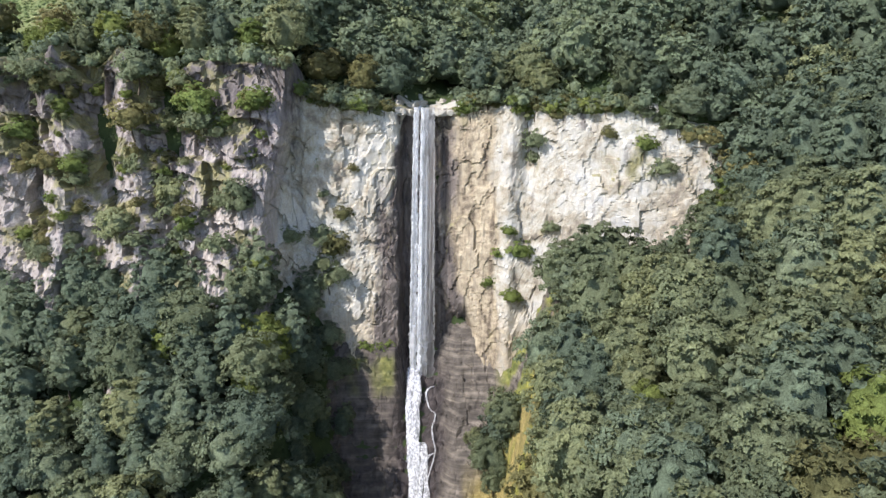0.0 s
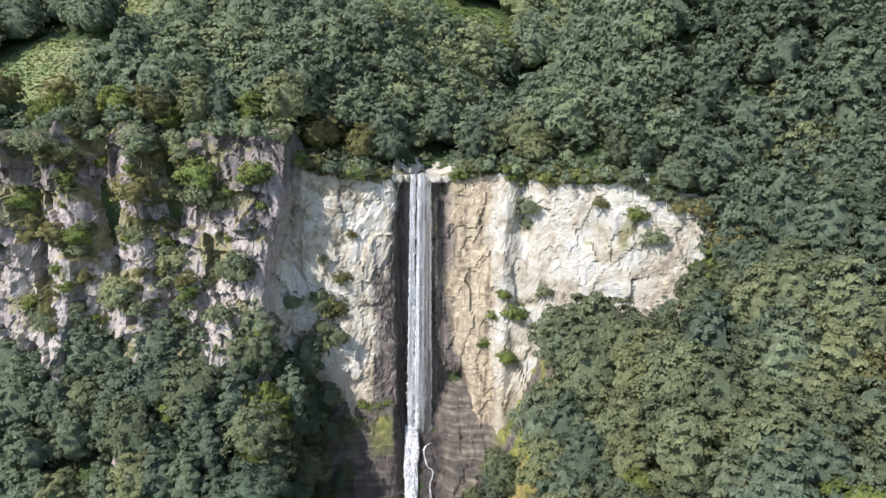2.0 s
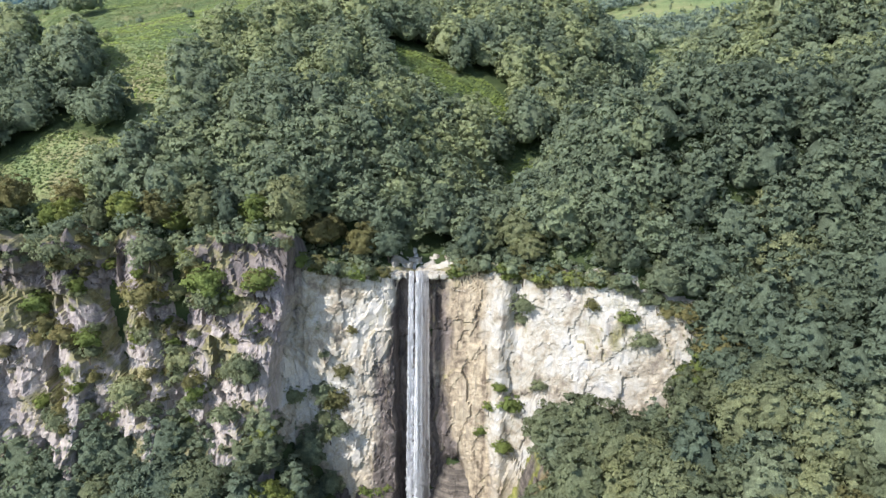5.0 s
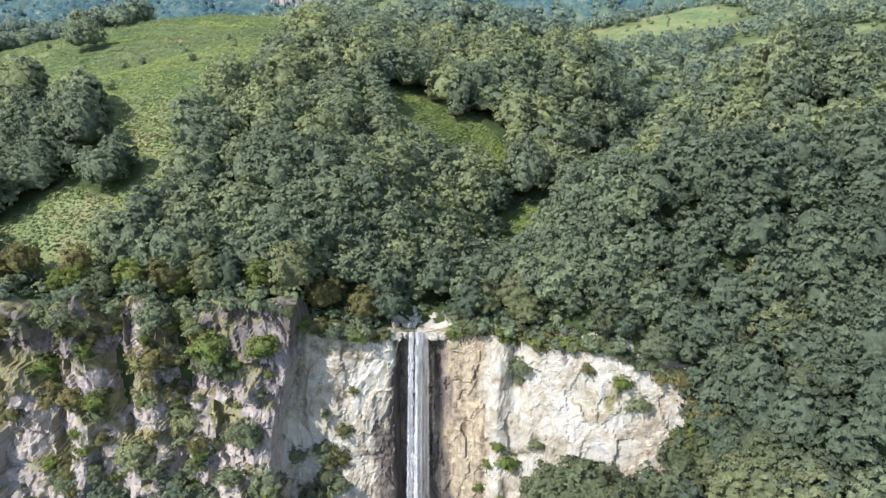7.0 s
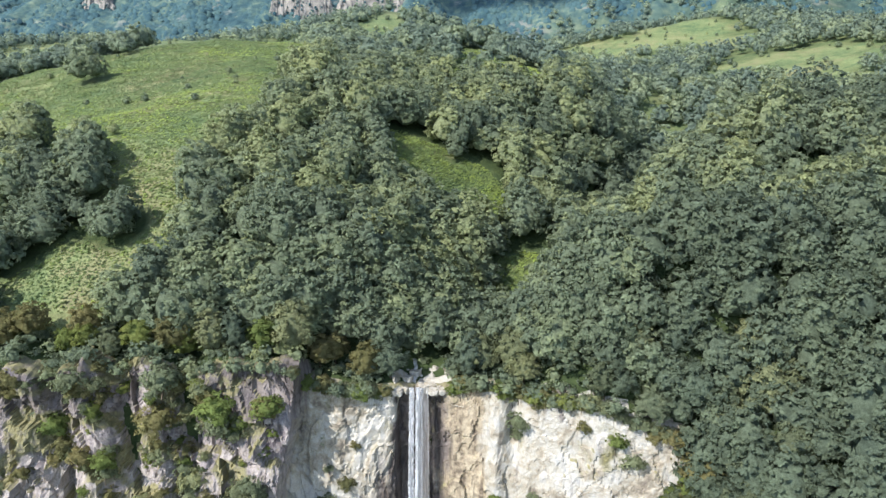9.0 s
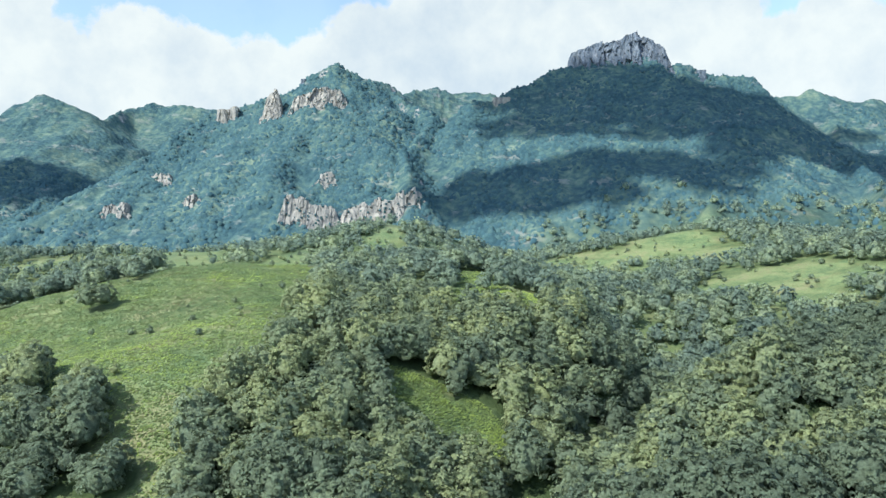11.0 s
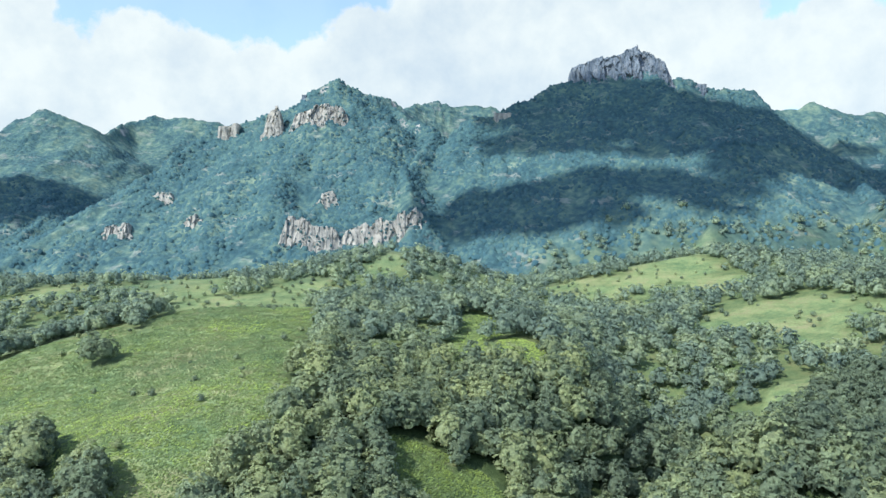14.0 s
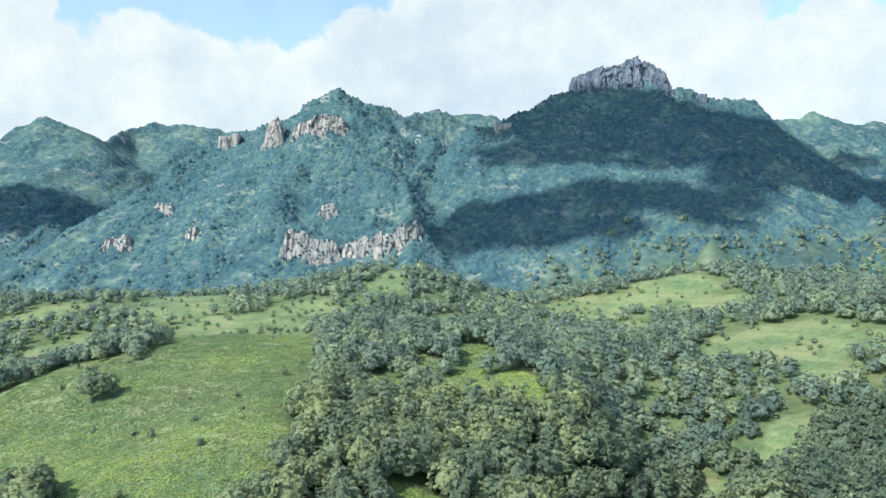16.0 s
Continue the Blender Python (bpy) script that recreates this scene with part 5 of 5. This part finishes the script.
def crag(label, x, y, z, rx, ry, tall, seed, turn=0.0, stone=CRAG_WARM, **more):
    ob = new("rock_crag", crag_mesh(rx, ry, tall, seed, stone, **more))
    ob.matrix_basis = pose(x, y, z, 0, 0, turn)
    return tagged(ob, label, "rock", group="crags of the mountains")


crag("small grey rock knob on the mountain ridge", 468, 1197, 488, 9, 8, 15, 702, 0, CRAG)
crag("pale rock knob on the mountain ridge", -331, 1114, 400, 10, 8, 21, 704, 0)
crag("pale rock knob on the mountain ridge", -313, 1114, 402, 7, 7, 22, 714, 0)
crag("pale rock knob on the mountain ridge", -214, 1178, 470, 5, 5, 16, 705, 0, CRAG)
crag("pale rock spur on the mountain ridge", 116, 1124, 428, 15, 8, 12, 707, 0)


SCRUB, scrub_rng = [], np.random.default_rng(55)


def rock_face(label, line, seed, stone=CRAG_WARM, lean=0.34, depth=4.0, rag=1.0):
    """A broken rock wall along points of (x, y, foot, crest): ribs, ledges and an uneven crest and foot."""
    line = np.array(line, float)
    n, rows = int(2.2 * np.abs(np.diff(line[:, 0])).sum()) + 30, 34
    at = np.linspace(0, len(line) - 1, n)
    bx, by, foot, crest = (np.interp(at, np.arange(len(line)), line[:, k]) for k in range(4))
    along_it = np.concatenate([[0], np.cumsum(np.hypot(np.diff(bx), np.diff(by)))])
    own, _ = cells(along_it / 9.0, along_it * 0 + 0.5, seed)
    small, _ = cells(along_it / 3.6, along_it * 0 + 0.5, seed + 4)
    end = np.minimum(1, np.minimum(along_it, along_it[-1] - along_it) / 10)
    crest = foot + (crest - foot) * end * (1 - rag * (0.30 - 0.28 * own - 0.10 * small)) + 2.5 * rag * fbm(along_it / 6, along_it * 0, 3, seed + 1)
    v = np.linspace(0, 1, rows)[:, None]
    z = foot - 9 + (crest - foot + 9) * v
    a = along_it[None] + 0 * z
    wa = a + 2.5 * fbm(a / 12, z / 12, 3, seed + 2)
    out = depth * (0.55 * facets(wa / 11.0, z / 24.0, seed + 5) + 0.24 * facets(wa / 4.5, z / 11.0, seed + 6) + 0.10 * fbm(a / 5, z / 5, 3, seed + 7))
    y = by[None] + lean * (z - foot) - out - 3.0 * own[None]
    x = bx[None] + 0.8 * fbm(a / 4, z / 4, 3, seed + 8)
    back = [(x[-1], y[-1] + 9.0 * k, z[-1] - 0.8 * k * k + 1.2 * fbm(along_it / 3, along_it * 0 + k, 2, seed + 9)) for k in (1, 2, 3)]
    x, y, z = (np.concatenate([g, np.stack([b[k] for b in back])]) for k, g in enumerate((x, y, z)))
    ob = new("rock_crag", mesh("crag", np.stack([x, y, z], -1).reshape(-1, 3), grid_faces(rows + 3, n), stone, False))
    for i, j in zip(scrub_rng.integers(4, rows + 2, n), scrub_rng.integers(0, n, n)):
        if rag > 0.5 and (scrub_rng.uniform() < 0.5 - 0.35 * i / rows or i > rows - 2):
            SCRUB.append((x[i, j], y[i, j] - 0.4, z[i, j], scrub_rng.uniform(0.8, 1.9)))
    return tagged(ob, label, "rock", group="crags of the mountains")


rock_face("long buff rock wall above the valley, broken by scrub", ((-180, 800, 216, 230), (-168, 804, 220, 255), (-154, 806, 222, 256), (-136, 808, 220, 246), (-104, 814, 220, 240)), 731)
rock_face("tall buff rock wall above the valley with a sunlit top", ((-114, 816, 217, 236), (-92, 818, 221, 245), (-66, 822, 225, 250), (-44, 828, 231, 257), (-18, 838, 241, 266), (-4, 844, 246, 261)), 741)
rock_face("pinkish rock outcrop on the wooded slope", ((-152, 892, 272, 287), (-137, 894, 274, 294), (-118, 898, 276, 291)), 751)
rock_face("buff rock outcrop on the wooded slope", ((-394, 962, 280, 296), (-372, 960, 282, 304), (-352, 964, 284, 300)), 761)
rock_face("buff rock outcrop on the wooded slope", ((-420, 878, 234, 246), (-398, 876, 236, 254), (-376, 880, 236, 250)), 771)
rock_face("buff rock outcrop on the wooded slope", ((-318, 872, 238, 252), (-296, 868, 240, 262), (-270, 874, 242, 257)), 781)
rock_face("grey rock ribs under the mountain summit", ((-220, 1064, 396, 424), (-205, 1064, 400, 437), (-180, 1068, 404, 450), (-160, 1074, 410, 456), (-140, 1084, 416, 446), (-126, 1090, 420, 432)), 791, CRAG_WARM, 0.45, 7.0, 0.6)
rock_face("pale rock tower on the mountain ridge", ((-262, 1070, 396, 416), (-248, 1066, 398, 442), (-238, 1066, 400, 446), (-226, 1072, 402, 420)), 796, CRAG_WARM, 0.25, 5.0, 0.4)
rock_face("grey summit crag with vertical joints and a stepped top", ((230, 1174, 486, 508), (240, 1170, 486, 530), (262, 1168, 484, 538), (286, 1166, 484, 547), (318, 1164, 482, 553), (340, 1164, 482, 560), (355, 1164, 484, 569), (366, 1166, 484, 562), (388, 1168, 486, 551), (404, 1172, 490, 530), (418, 1178, 494, 502)), 701, CRAG, 0.22, 8.0, 0.35)


at = np.array(SCRUB)
v = at[:, None, :3] + BALL_V[None] * scrub_rng.uniform(0.7, 1.25, (len(at), len(BALL_V), 1)) * at[:, 3][:, None, None]
f = (np.arange(len(at))[:, None, None] * len(BALL_V) + BALL_F[None]).reshape(-1, 3)
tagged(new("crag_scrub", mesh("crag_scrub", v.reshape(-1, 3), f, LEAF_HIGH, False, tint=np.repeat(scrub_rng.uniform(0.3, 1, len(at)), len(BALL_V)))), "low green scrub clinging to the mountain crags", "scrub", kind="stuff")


# ---------------------------------------------------------------- cloud that shades the mountain
def cloud(label, centre, rx, ry, tall, seed):
    rng = np.random.default_rng(seed)
    V, F, base = [], [], 0
    bm = bmesh.new()
    bmesh.ops.create_icosphere(bm, subdivisions=2, radius=1.0)
    bv = np.array([q.co[:] for q in bm.verts])
    bf = np.array([[q.index for q in g.verts] for g in bm.faces])
    bm.free()
    for n in range(60):
        a, r = rng.uniform(0, 6.28), math.sqrt(rng.uniform())
        s = (1.15 - 0.75 * r) * rng.uniform(0.25, 0.42)
        c = np.array([math.cos(a) * r * rx, math.sin(a) * r * ry, rng.uniform(0, tall * (1 - r * r))])
        v = c + bv * np.array([rx, ry, tall]) * s * rng.uniform(0.85, 1.15, (len(bv), 1))
        V.append(v)
        F.append(bf + base)
        base += len(bv)
    ob = new("cloud", mesh("cloud", np.concatenate(V), np.concatenate(F), CLOUD, True))
    ob.location = centre
    return tagged(ob, label, "cloud")


def shading(x, y, z, far):
    return (x + SUN_WAY.x * far, y + SUN_WAY.y * far, z + SUN_WAY.z * far)


cloud("white cumulus cloud drifting over the mountain", shading(360, 1085, 400, 2600), 345, 160, 110, 801)
cloud("white cumulus cloud drifting over the valley", shading(180, 862, 262, 2600), 230, 84, 90, 803)
cloud("white cumulus cloud drifting over the mountain", shading(530, 965, 326, 2600), 210, 138, 90, 804)
cloud("white cumulus cloud drifting over the valley", shading(-640, 1180, 250, 2600), 150, 110, 90, 802)
